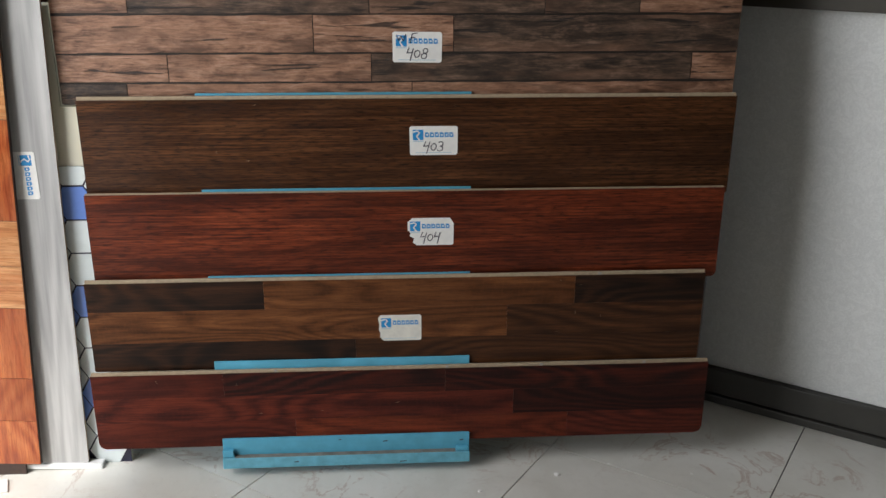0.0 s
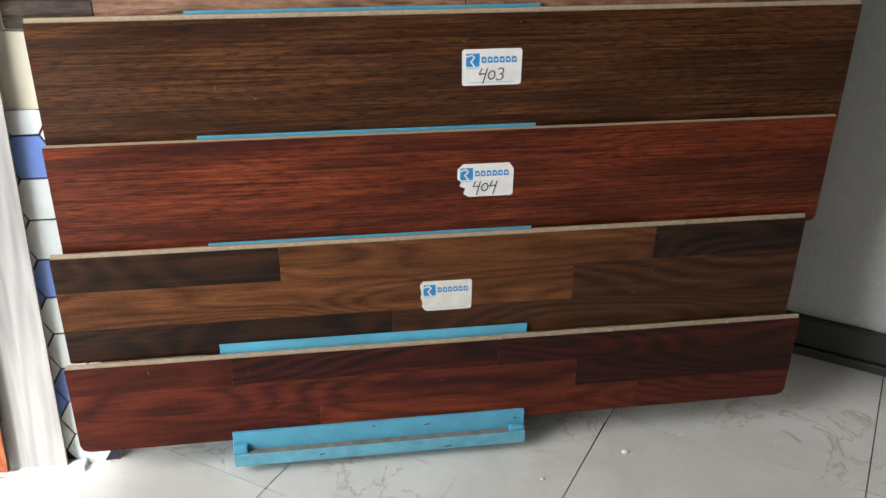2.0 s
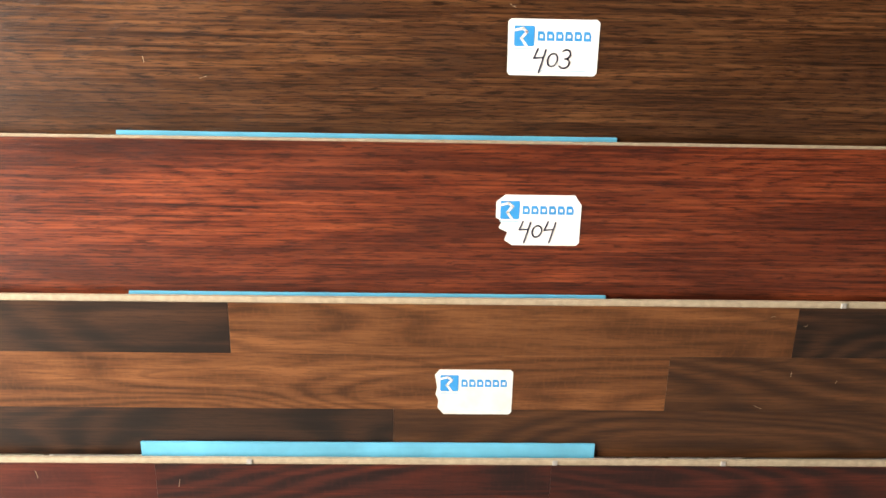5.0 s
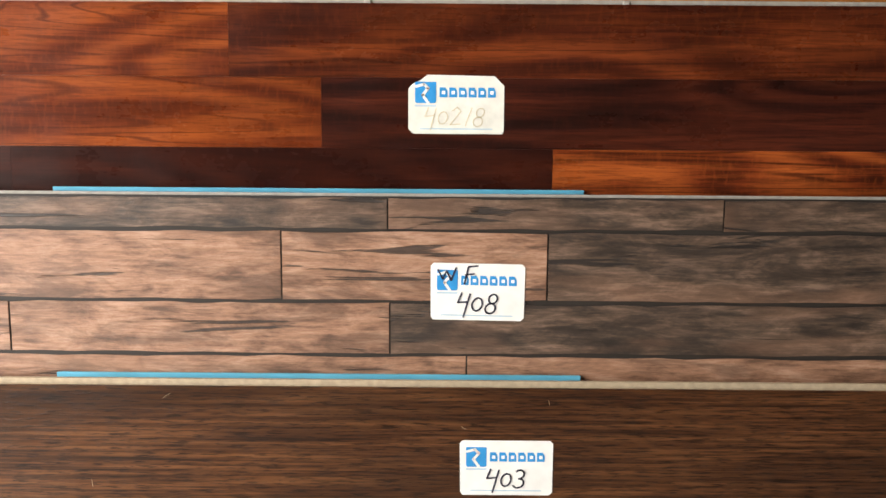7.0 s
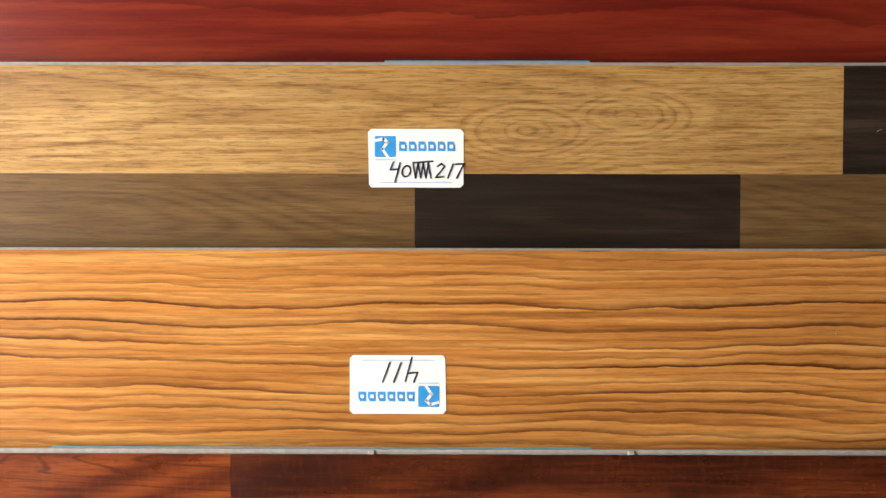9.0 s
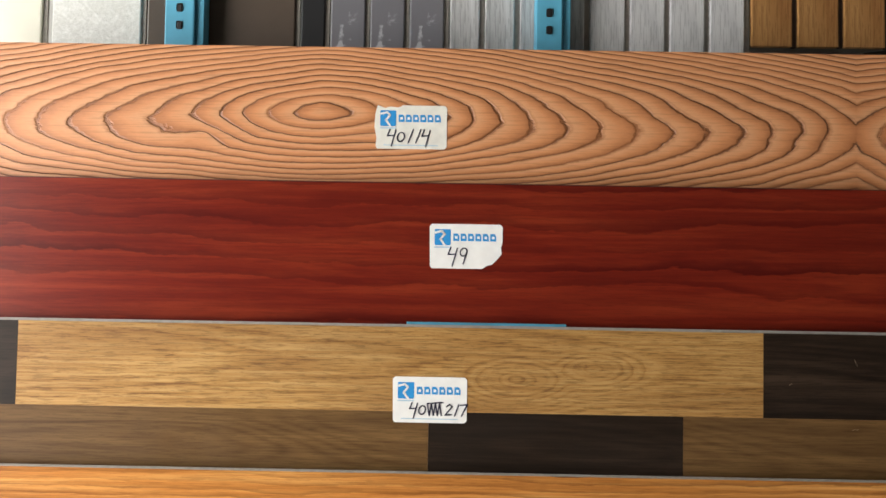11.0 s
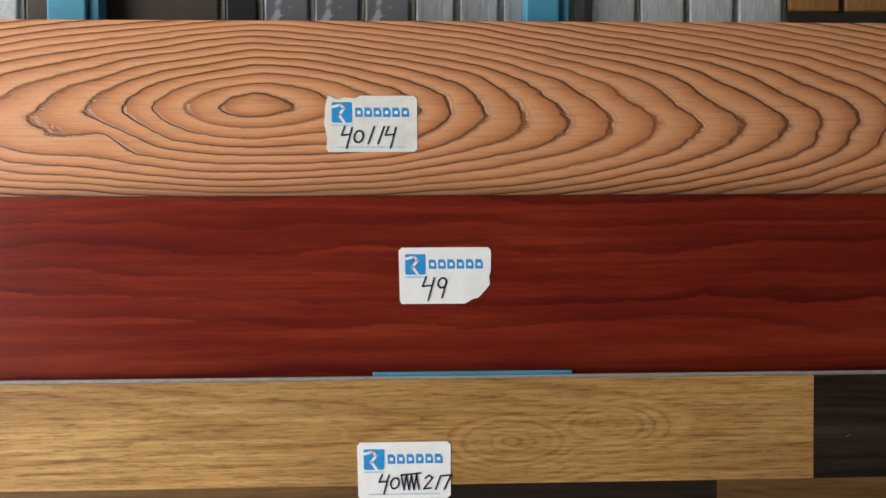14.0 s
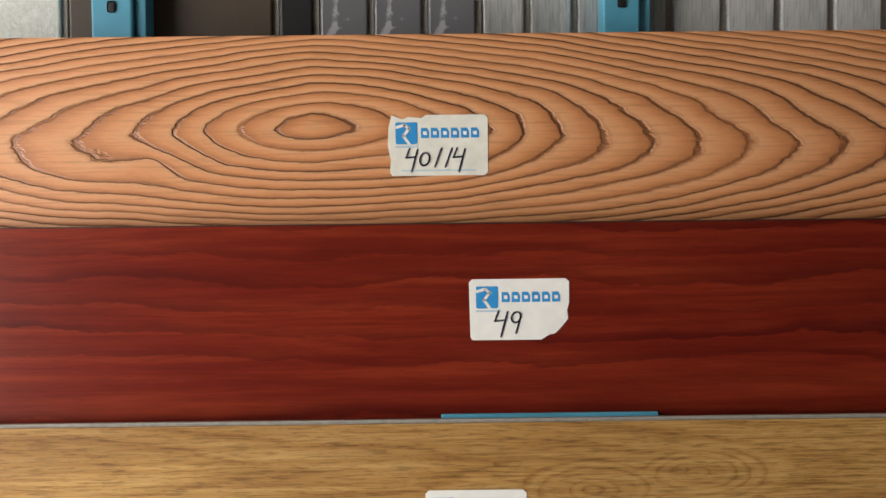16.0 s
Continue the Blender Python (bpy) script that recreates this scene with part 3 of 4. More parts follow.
def label_card(parent, x, z, y, text="", torn="", faint=False, turn=0, w=0.09, h=0.055, scribble=False, over_logo=False, tilt=0.0):
    """A printed card with logo, brand marks and a number in pen; (x, z) is its upper left corner on the face y."""
    r = 0.003
    pts = [(r * 0.3, -h + r), (r, -h), (w - r, -h), (w, -h + r), (w, -r), (w - r, 0), (r, 0), (0, -r)]
    rng = random.Random(int(abs(x) * 9000) + 3)
    if torn == "br":
        pts[2:4] = [(w * 0.72, -h), (w * 0.80, -h * 0.92), (w * 0.86, -h * 0.90), (w * 0.93, -h * 0.78), (w * 0.99, -h * 0.66), (w * 0.98, -h * 0.52), (w, -h * 0.4)]
    if torn == "bl":
        pts[0:2] = [(w * 0.02, -h * 0.45), (w * 0.09, -h * 0.52), (w * 0.06, -h * 0.66), (w * 0.16, -h * 0.74), (w * 0.13, -h * 0.9), (w * 0.22, -h)]
        pts[-2:] = [(w * 0.12, 0), (w * 0.02, -h * 0.14)]
        pts[-4:-2] = [(w, -h * 0.2), (w * 0.92, 0)]
    if torn == "tl":
        pts[-2:] = [(w * 0.38, 0), (w * 0.33, -h * 0.05), (w * 0.2, -h * 0.03), (w * 0.14, -h * 0.07), (w * 0.03, 0), (0.0, -h * 0.2), (-w * 0.01, -h * 0.5), (w * 0.02, -h * 0.75)]
    if torn == "corners":
        pts = [(w * 0.05, -h), (w * 0.98, -h), (w, -h * 0.95), (w, -h * 0.18), (w * 0.9, -h * 0.02), (w * 0.2, 0), (w * 0.12, -h * 0.1), (w * 0.04, -h * 0.16), (0, -h * 0.24), (0, -h * 0.92)]
    if torn == "left":
        pts[0:2] = [(w * 0.03, -h * 0.4), (w * 0.01, -h * 0.55), (w * 0.05, -h * 0.68), (w * 0.04, -h * 0.85), (w * 0.12, -h)]
        pts[-2:] = [(w * 0.06, 0), (0, -h * 0.12)]
    card = part("price_label", slab(pts, -0.0005, 0.0), M["old_paper" if faint or torn in ("tl", "corners") else "paper"], parent, "white printed card label with a blue logo")
    card.matrix_local = pose(x, y, z, 0, turn + tilt, 0)
    e = -0.0007
    lx, lz, s = w * 0.07, -h * 0.12, h * 0.36
    part("logo", slab(rounded(lx, lx + s, lz - s, lz, 0.002, 0.001), e, -0.0004), M["print_blue"], card)
    part("logo_sweep", ribbon([[(lx + s * 0.05, lz - s * 0.22), (lx + s * 0.42, lz - s * 0.12), (lx + s * 0.62, lz - s * 0.3), (lx + s * 0.36, lz - s * 0.62), (lx + s * 0.62, lz - s * 0.98)]], s * 0.13, -0.0009), M["paper"], card)
    # brand mark as plain blocks
    bx, bh, bw = lx + s * 1.16, h * 0.165, w * 0.082
    for k in range(6):
        x0 = bx + k * (bw + w * 0.019)
        z0 = lz - s * 0.72
        part("brand_block", slab([(x0, z0), (x0 + bw, z0), (x0 + bw, z0 + bh * 0.62), (x0 + bw * 0.75, z0 + bh), (x0, z0 + bh)], e, -0.0004), M["print_blue"], card)
        part("brand_block_gap", slab([(x0 + bw * 0.28, z0 + bh * 0.3), (x0 + bw * 0.72, z0 + bh * 0.3), (x0 + bw * 0.72, z0 + bh * 0.66), (x0 + bw * 0.28, z0 + bh * 0.66)], -0.0009, -0.0006), M["paper"], card)
    part("small_print", slab([(lx, lz - s * 1.16), (lx + s, lz - s * 1.16), (lx + s, lz - s * 1.08), (lx, lz - s * 1.08)], e, -0.0004), M["rule_blue"], card)
    if torn not in ("br", "bl"):
        part("ruled_line", slab([(w * 0.12, -h * 0.925), (w * 0.88, -h * 0.925), (w * 0.88, -h * 0.905), (w * 0.12, -h * 0.905)], e, -0.0004), M["rule_blue"], card)
    if text:
        size = h * (0.31 if len(text) > 4 else 0.34)
        tx = w * (0.16 if len(text) > 4 else 0.24 if len(text) == 2 else 0.28) if text != "411" else w * 0.36
        if turn:
            lines = writing(text, w * 0.28, -h * 0.88, size)
        else:
            lines = writing(text, tx, -h * 0.86, size)
        if scribble:
            lines = writing("40", w * 0.22, -h * 0.84, size * 0.9) + writing("217", w * 0.70, -h * 0.84, size * 0.8)
            zig = [(w * (0.47 + 0.027 * k), -h * (0.58 + 0.26 * (k % 2))) for k in range(8)]
            lines += [zig, [(w * 0.47, -h * 0.58), (w * 0.68, -h * 0.55)]]
        part("number", ribbon(lines, 0.0016 if not faint else 0.0007, -0.0010), M["ink_faint" if faint else "ink"], card)
    if over_logo:
        part("pen_mark", ribbon([[(w * 0.08, -h * 0.12), (w * 0.13, -h * 0.28), (w * 0.17, -h * 0.14), (w * 0.22, -h * 0.30), (w * 0.27, -h * 0.08)],
                                 [(w * 0.36, -h * 0.36), (w * 0.40, -h * 0.06), (w * 0.50, -h * 0.04)], [(w * 0.37, -h * 0.2), (w * 0.46, -h * 0.18)]], 0.0016, -0.0011), M["ink"], card)
    return card


# ---- floor: veined tiles laid along the wall, across the corner ----
ANG = radians(-35.5)
U, V = Vector((math.cos(ANG), math.sin(ANG), 0)), Vector((-math.sin(ANG), math.cos(ANG), 0))
TU, TV, U0, V0 = 0.448, 0.462, -0.192, -0.254
floor = mesh_from("floor", box(-3.2, 3.2, -4.2, 2.2, -0.2, -0.0035), M["grout"])
tagged(floor, "pale beige veined tile floor with dark joints", "floor", kind="structure")

# ---- papered wall along the tiles ----
WALL = Matrix.Translation(V * 0.60) @ Matrix.Rotation(ANG, 4, "Z")
UA = 0.42
wall = mesh_from("wall_right", box(UA, 3.6, 0.03, 0.18, 0, 2.9), M["white_frame"])
wall.matrix_world = WALL
tagged(wall, "painted wall behind the wallpaper boards", "wall", kind="structure")
lower = mesh_from("wallpaper_board", box(UA, 1.5, 0.004, 0.026, 0.085, 0.905, 0.001), M["wallpaper"])
lower.matrix_world = WALL
tagged(lower, "pale grey embossed wallpaper board above the skirting", "wall board")
upper = thing("wallpaper_board", WALL, "cream embossed wallpaper board with a plain side band", "wall board")
part("board", box(UA + 0.113, 1.5, 0.004, 0.026, 0.97, 1.828, 0.001), M["wallpaper_cream"], upper)
part("side_band", box(UA, UA + 0.088, 0.002, 0.026, 0.97, 1.828, 0.001), M["cream_board"], upper, "smooth cream side band")
part("beaded_strip", box(UA + 0.089, UA + 0.112, 0.0, 0.026, 0.97, 1.828, 0.002), M["cream_board"], upper)
for k in range(64):
    part("bead", box(UA + 0.094, UA + 0.106, -0.0012, 0.001, 0.98 + k * 0.0131, 0.9865 + k * 0.0131), M["bead_grey"], upper)
label_card(upper, UA + 0.140, 1.525, 0.003)
base = thing("baseboard", WALL, "dark grey skirting along the papered wall", "skirting", kind="structure")
part("board", box(UA, 3.6, -0.012, 0.03, 0.022, 0.084, 0.003), M["baseboard"], base)
part("foot", box(UA, 3.6, -0.018, 0.03, 0.0, 0.020, 0.003), M["baseboard"], base)
for z0, z1, n in ((0.906, 0.968, "rail"), (1.830, 1.885, "rail")):
    rail = thing("trim", WALL, "dark olive horizontal rail between wall boards", "rail", kind="structure")
    part("rail", box(UA - 0.09 * (z0 > 1), 3.6, -0.03, 0.03, z0, z1, 0.002), M["rail"], rail)
    if z0 > 1:
        part("pen_scrawl", ribbon([[(UA + 0.05 + 0.012 * k, 1.852 + 0.006 * math.sin(k * 2.1)) for k in range(9)], [(UA + 0.2 + 0.01 * k, 1.860 + 0.006 * math.cos(k * 1.7)) for k in range(8)]], 0.0015, -0.032), M["ink"], rail)

# ---- room shell ----
back = mesh_from("wall_back", box(-0.66, 1.2, 0.40, 0.52, 0, 2.9), M["white_frame"])
tagged(back, "plain wall behind the sample rack", "wall", kind="structure")
# ceiling out of view, added to keep direct sun off the rack
ceiling = mesh_from("ceiling", box(-2.4, 3.2, -4.2, 2.2, 2.9, 3.0), M["ceiling"])
tagged(ceiling, "unseen plain ceiling added to hold back sun and sky", "ceiling", kind="structure")
# side wall out of view, added in umber to keep fill light low
wr = mesh_from("wall_east", box(2.4, 2.55, -4.2, 0.5, 0, 2.9), M["umber"])
tagged(wr, "unseen umber side wall added to lower the bounced light", "wall", kind="structure")
# unseen wall, added to stop bright sky reflecting in the board faces
ws = mesh_from("wall_south", box(-2.4, 2.6, -4.2, -4.05, 0, 2.9), M["umber"])
tagged(ws, "unseen dark wall added to shut out sky light from behind", "wall", kind="structure")

# unseen piers and lintel, added so daylight enters through one opening only
west = thing("unseen_wall_west", pose(0, 0, 0), "unseen wall added to let daylight in through one opening only", "wall", kind="structure")
part("pier", box(-1.72, -1.58, -4.05, -1.36, 0, 2.9), M["white_frame"], west)
part("pier", box(-1.72, -1.58, -0.08, 0.42, 0, 2.9), M["white_frame"], west)
part("lintel", box(-1.72, -1.58, -1.359, -0.081, 2.45, 2.9), M["white_frame"], west)

# ---- sample rack ----
TOPS = {1: 0.231, 2: 0.4205, 3: 0.588, 4: 0.766, 5: 0.944, 6: 1.124, 7: 1.310, 8: 1.485, 9: 1.660, 10: 1.831}


def front(k):
    return 0.013 * (k - 4)


rack = thing("display_rack", pose(0, 0, 0), "turquoise painted wooden display rack holding the sample boards", "rack")
for x0, x1 in ((-0.377, -0.338), (0.108, 0.143)):
    up = part("upright", box(x0, x1, 0.118, 0.148, 0, 2.25, 0.002), M["blue"], rack)
    for z in (1.862, 1.885, 1.92):
        part("screw_hole", box((x0 + x1) / 2 - 0.004, (x0 + x1) / 2 + 0.004, 0.1172, 0.1185, z, z + 0.011, 0.002), M["black"], up)
    part("side_batten", box(x1 + 0.001, x1 + 0.011, 0.124, 0.150, 0, 2.25, 0.001), M["blue"], up)
LIP = {1: 0.016, 2: 0.002, 3: 0.0036, 4: 0.0038, 5: 0.0038, 6: 0.0, 7: -0.002, 8: 0.003, 9: -0.004}
for k in range(1, 10):
    y1 = front(k + 1)
    x0 = -0.36 if k < 8 else -0.05
    ledge = part("ledge", box(-0.36, 0.145, y1 + 0.0095, 0.118, TOPS[k] - 0.022, TOPS[k] - 0.012, 0.001), M["blue"], rack)
    part("lip", box(x0, 0.145, y1 - 0.004, y1 - 0.0006, TOPS[k] - 0.022, TOPS[k] + LIP[k], 0.0006), M["blue"], ledge)
foot = part("bottom_ledge", box(-0.354, 0.146, -0.046, -0.0395, 0.020, 0.080, 0.001), M["blue"], rack)
part("floor_bar", box(-0.354, 0.146, -0.060, -0.0465, 0.020, 0.044, 0.0015), M["blue_worn"], foot, "scuffed turquoise floor bar")
part("groove", box(-0.330, 0.117, -0.0585, -0.0466, 0.0441, 0.0447, 0.0002), M["dust"], foot, "dusty grey ledge top")
part("end_block", box(-0.354, -0.331, -0.0560, -0.0468, 0.0442, 0.060, 0.002), M["blue"], foot)
part("end_block", box(0.118, 0.145, -0.0570, -0.0468, 0.0442, 0.053, 0.003), M["blue"], foot)
part("shelf", box(-0.354, 0.146, -0.039, 0.118, 0.020, 0.0605, 0.001), M["blue"], foot)
for x0 in (-0.330, 0.098):
    part("foot_block", box(x0, x0 + 0.025, 0.0, 0.11, 0.0, 0.0198, 0.001), M["blue_worn"], foot)
for x0, z0, w in ((-0.03, 0.066, 0.008), (0.004, 0.026, 0.012), (-0.21, 0.032, 0.007), (0.127, 0.064, 0.006), (-0.12, 0.072, 0.004)):
    part("chip", ribbon([[(x0, z0), (x0 + w, z0 + 0.001)]], 0.0022, -0.0463 if z0 > 0.05 else -0.0602), M["core_dark"], foot, "dark chip in the paint")


def sample_board(k, x0, x1, height, label, sheet=None, rows=None, core="core", tongue=0.005, rb=0.004, thick=0.0088, joint=None, lean=0.0, level=0.0, proud=0.0):
    """One sample board: fibre core with a tongue along its top, and a printed face or glued strips."""
    z1 = height - tongue
    ob = thing("sample_board", pose((x0 + x1) / 2, front(k), TOPS[k] - height, lean, level, 0), label, "sample board", "boards on the rack")
    hx = (x1 - x0) / 2
    body = bmesh.new()
    slab(rounded(-hx, hx, 0, z1 - 0.0005, rb, 0.0006), 0.0012, thick, body)
    part("core", body, M[core], ob)
    if tongue > 0:
        part("tongue", box(-hx + 0.002, hx - 0.002, 0.0022, 0.0065, z1 - 0.001, height), M[core], ob)
    if sheet:
        part("face", slab(rounded(-hx, hx, 0, z1, rb, 0.001), 0.0, 0.0012), M[sheet], ob)
    if rows:
        if joint:
            part("joint_bed", slab(rounded(-hx + 0.0005, hx - 0.0005, 0.0005, z1, rb, 0.001), 0.0008, 0.0012), M[joint], ob)
        top = z1
        gap = 0.0017 if joint else 0.00015
        rng = random.Random(k)
        mid = (x0 + x1) / 2
        for depth, cuts, mats in rows:
            bottom = max(0.0, top - depth)
            edges = [x0] + list(cuts) + [x1]
            for i, (a, b) in enumerate(zip(edges, edges[1:])):
                low = rb if bottom == 0.0 else 0.0
                y = -rng.random() * proud
                if joint:
                    steps = max(3, int((b - a) / 0.03))
                    xs = [a - mid + gap / 2 + (b - a - gap) * q / steps for q in range(steps + 1)]
                    lo = [(xx, bottom + gap / 2 + rng.random() * 0.0022) for xx in xs]
                    hi = [(xx, top - gap / 2 - rng.random() * 0.0022) for xx in reversed(xs)]
                    outline = lo + hi
                else:
                    outline = rounded(a - mid + gap / 2, b - mid - gap / 2, bottom + gap / 2, top - gap / 2)
                    if low and (i == 0 or i == len(edges) - 2):
                        xa, xb = outline[0][0], outline[1][0]
                        if i == 0:
                            outline = [(xa, low), (xa + low * 0.3, low * 0.3), (xa + low, gap / 2)] + outline[1:]
                        else:
                            outline = [outline[0], (xb - low, gap / 2), (xb - low * 0.3, low * 0.3), (xb, low)] + outline[2:]
                part("strip", slab(outline, y, 0.0012 if not joint else 0.0010), M[mats[i]], ob)
            top = bottom
    return ob


def on(ob, x, z):
    """Local place on a board of a point of the room."""
    q = ob.matrix_world.inverted() @ Vector((x, ob.matrix_world.translation.y, z))
    return q.x, q.z


def card_on(ob, x, z, **kw):
    lx, lz = on(ob, x, z)
    return label_card(ob, lx, lz, -proud_of.get(ob.name, 0.0), **kw)


proud_of = {}
bpy.context.view_layer.update()
b10 = sample_board(10, -0.645, 0.567, 0.190, "pale pine-print board with deep dark growth rings", "pine", core="core_dark", tongue=0.0, rb=0.001)
b9 = sample_board(9, -0.629, 0.594, 0.192, "deep red mahogany-print sample board", "mahogany", core="core_dark", tongue=0.0012, rb=0.004)
b8 = sample_board(8, -0.633, 0.619, 0.192, "two-strip board of tan, brown and near-black oak blocks", core="core_grey", tongue=0.003,
                  rows=[(0.102, (-0.523, 0.382), ("oak_dark", "oak_tan", "oak_dark")), (0.2, (-0.021, 0.286), ("oak_brown", "oak_dark", "oak_brown"))])
b7 = sample_board(7, -0.640, 0.626, 0.196, "orange zebrano-print board with dark wavy veins", "zebrano", core="core_grey", tongue=0.002, rb=0.004)
b6 = sample_board(6, -0.622, 0.625, 0.195, "glossy dark red three-strip merbau-print board", core="core_grey", tongue=0.004,
                  rows=[(0.068, (-0.190, 0.44), ("merbau_red", "merbau_mid", "merbau_dark")), (0.066, (-0.104,), ("merbau_red", "merbau_dark")),
                        (0.2, (-0.40, 0.115,), ("merbau_dark", "merbau_dark", "merbau_red"))])
b5 = sample_board(5, -0.599, 0.640, 0.194, "rustic board of weathered tan and grey split blocks", core="core_grey", tongue=0.0025, joint="joint", proud=0.0006,
                  rows=[(0.032, (-0.465, -0.041, 0.276, 0.45), ("rustic_tan", "rustic_grey", "rustic_grey", "rustic_grey", "rustic_tan")),
                        (0.069, (-0.142, 0.111), ("rustic_tan", "rustic_tan", "rustic_grey")),
                        (0.052, (-0.404, -0.039, 0.555), ("rustic_tan", "rustic_tan", "rustic_grey", "rustic_tan")),
                        (0.2, (-0.48, 0.035), ("rustic_grey", "rustic_tan", "rustic_tan"))])
b4 = sample_board(4, -0.571, 0.645, 0.194, "dark brown oak-print board with faint scratches", "brown_oak", core="core", tongue=0.006)
b3 = sample_board(3, -0.574, 0.636, 0.186, "red-brown cherry-print board with rounded lower corners", "cherry", core="core", tongue=0.002, rb=0.012)
b2 = sample_board(2, -0.592, 0.612, 0.192, "brown three-strip walnut-print board", core="core", tongue=0.006,
                  rows=[(0.059, (-0.255, 0.352), ("walnut_dark", "walnut", "walnut_dark")), (0.067, (0.219,), ("walnut", "walnut_deep")),
                        (0.2, (-0.081,), ("walnut_dark", "walnut_deep"))])
b1 = sample_board(1, -0.600, 0.633, 0.170, "dark red three-strip board standing on the bottom ledge", core="core", tongue=0.006, rb=0.014, lean=0.0,
                  rows=[(0.051, (-0.344, 0.096), ("red_oak", "red_dark", "red_dark")), (0.055, (0.235,), ("red_oak", "red_dark")),
                        (0.2, (-0.206, 0.348), ("red_oak", "red_bright", "red_oak"))])
bpy.context.view_layer.update()
proud_of[b5.name] = 0.0007
card_on(b10, -0.095, 1.758, text="40114", torn="tl")
card_on(b9, -0.024, 1.609, text="49", torn="br")
card_on(b8, -0.065, 1.422, text="40217", scribble=True)
card_on(b7, 0.009, 1.155, text="411", turn=180)
card_on(b6, -0.022, 1.055, text="40218", torn="corners", faint=True)
card_on(b5, 0.0, 0.879, text="408", over_logo=True, tilt=0.8)
card_on(b4, 0.029, 0.708, text="403")
card_on(b3, 0.022, 0.533, text="404", torn="bl")
card_on(b2, -0.036, 0.338, torn="left", faint=True, w=0.085)


# ---- scratches and chips on the boards ----
rng = random.Random(21)
for ob, k, xs in ((b4, 4, (-0.50, 0.55)), (b2, 2, (0.30, 0.42)), (b8, 8, (0.30, 0.55)), (b1, 1, (-0.50, 0.5)), (b7, 7, (-0.6, 0.5))):
    for q in range(5):
        x, z = on(ob, rng.uniform(*xs), TOPS[k] - rng.uniform(0.012, 0.15))
        a, ln = rng.uniform(-0.5, 0.5) + (1.57 if q % 3 == 0 else 0), rng.uniform(0.003, 0.010)
        part("scratch", ribbon([[(x, z), (x + ln * math.cos(a), z + ln * math.sin(a))]], 0.0003, -0.0002), M["core"], ob, "short pale scratch")
for ob, k, xs in ((b1, 1, (-0.24, 0.10, 0.29, 0.50)), (b6, 6, (-0.06, 0.18)), (b2, 2, (0.40,))):
    for x in xs:
        lx, lz = on(ob, x, TOPS[k] - 0.004)
        part("nail", box(lx - 0.003, lx + 0.003, 0.0006, 0.0028, lz - 0.003, lz + 0.0035, 0.0008), M["core_grey"], ob, "small grey nail head")


# ---- boards on the left ----
def leaning(name, label, category, m):
    return thing(name, m, label, category)


ash = leaning("wall_plank", "tall grey ash-print plank with white end caps", "plank", pose(-0.7115, -0.008, 0.003, 0, 1.9, 0))
n = Nodes("upright_grey_ash")
sep = n.noise((46, 1, 2.4), 6, 0.62, 0.3)
wv = n.noise((9, 1, 1.1), 2, 0.5, 0.3)
rg = n.math("MULTIPLY_ADD", n.math("SINE", n.math("MULTIPLY", wv, 70.0)), 0.5, 0.5)
gc = n.mix(0.4, n.ramp(sep, [(0.36, (0.30, 0.295, 0.285)), (0.62, (0.53, 0.52, 0.50))]), n.ramp(rg, [(0.0, (0.32, 0.315, 0.31)), (1.0, (0.58, 0.575, 0.56))]))
M["ash_up"] = n.finish(gc, 0.45, sep, 0.0002)
part("core", box(-0.075, 0.0735, 0.0012, 0.011, 0.012, 1.19, 0.0008), M["core"], ash)
part("face", box(-0.0755, 0.0745, 0.0, 0.0012, 0.012, 1.19), M["ash_up"], ash)
part("end_cap", box(-0.08, 0.103, -0.006, 0.016, 0.0, 0.0118, 0.0015), M["white_pvc"], ash, "white plastic end cap")
part("end_cap", box(-0.08, 0.082, -0.006, 0.016, 1.1905, 1.222, 0.0015), M["white_pvc"], ash, "white plastic end cap")
label_card(ash, 0.036, 0.668, -0.0004, turn=88)

par = leaning("parquet_panel", "glossy orange parquet-print panel with a pale diamond", "panel", pose(-0.956, -0.026, 0.036, 0, 3.3, 0))
part("foot_strip", box(-0.20, 0.20, 0.002, 0.008, -0.036, -0.0005), M["core_dark"], par, "dark wooden strip under the panel")
part("core", box(-0.23, 0.232, 0.0012, 0.009, 0.0, 0.98, 0.0008), M["core_dark"], par)
zs = [0.0, 0.10, 0.195, 0.345, 0.43, 0.52, 0.71, 0.82, 0.98]
kinds = ["parquet", "parquet", "parquet", "parquet_pale", "parquet_pale", "parquet", "parquet_pale", "parquet"]
for i, (a, b) in enumerate(zip(zs, zs[1:])):
    for x0, x1 in ((-0.23, -0.03), (-0.03, 0.115), (0.115, 0.231)) if i % 3 == 2 else ((-0.23, 0.02), (0.02, 0.231)):
        part("block", box(x0 + 0.0006, x1 - 0.0006, 0.0, 0.0012, a + 0.0006, b - 0.0006), M[kinds[i]], par)
part("diamond", slab([(0.065, 0.222), (0.115, 0.183), (0.152, 0.232), (0.102, 0.271)], -0.0006, 0.0), M["inlay"], par, "pale diamond inlay")

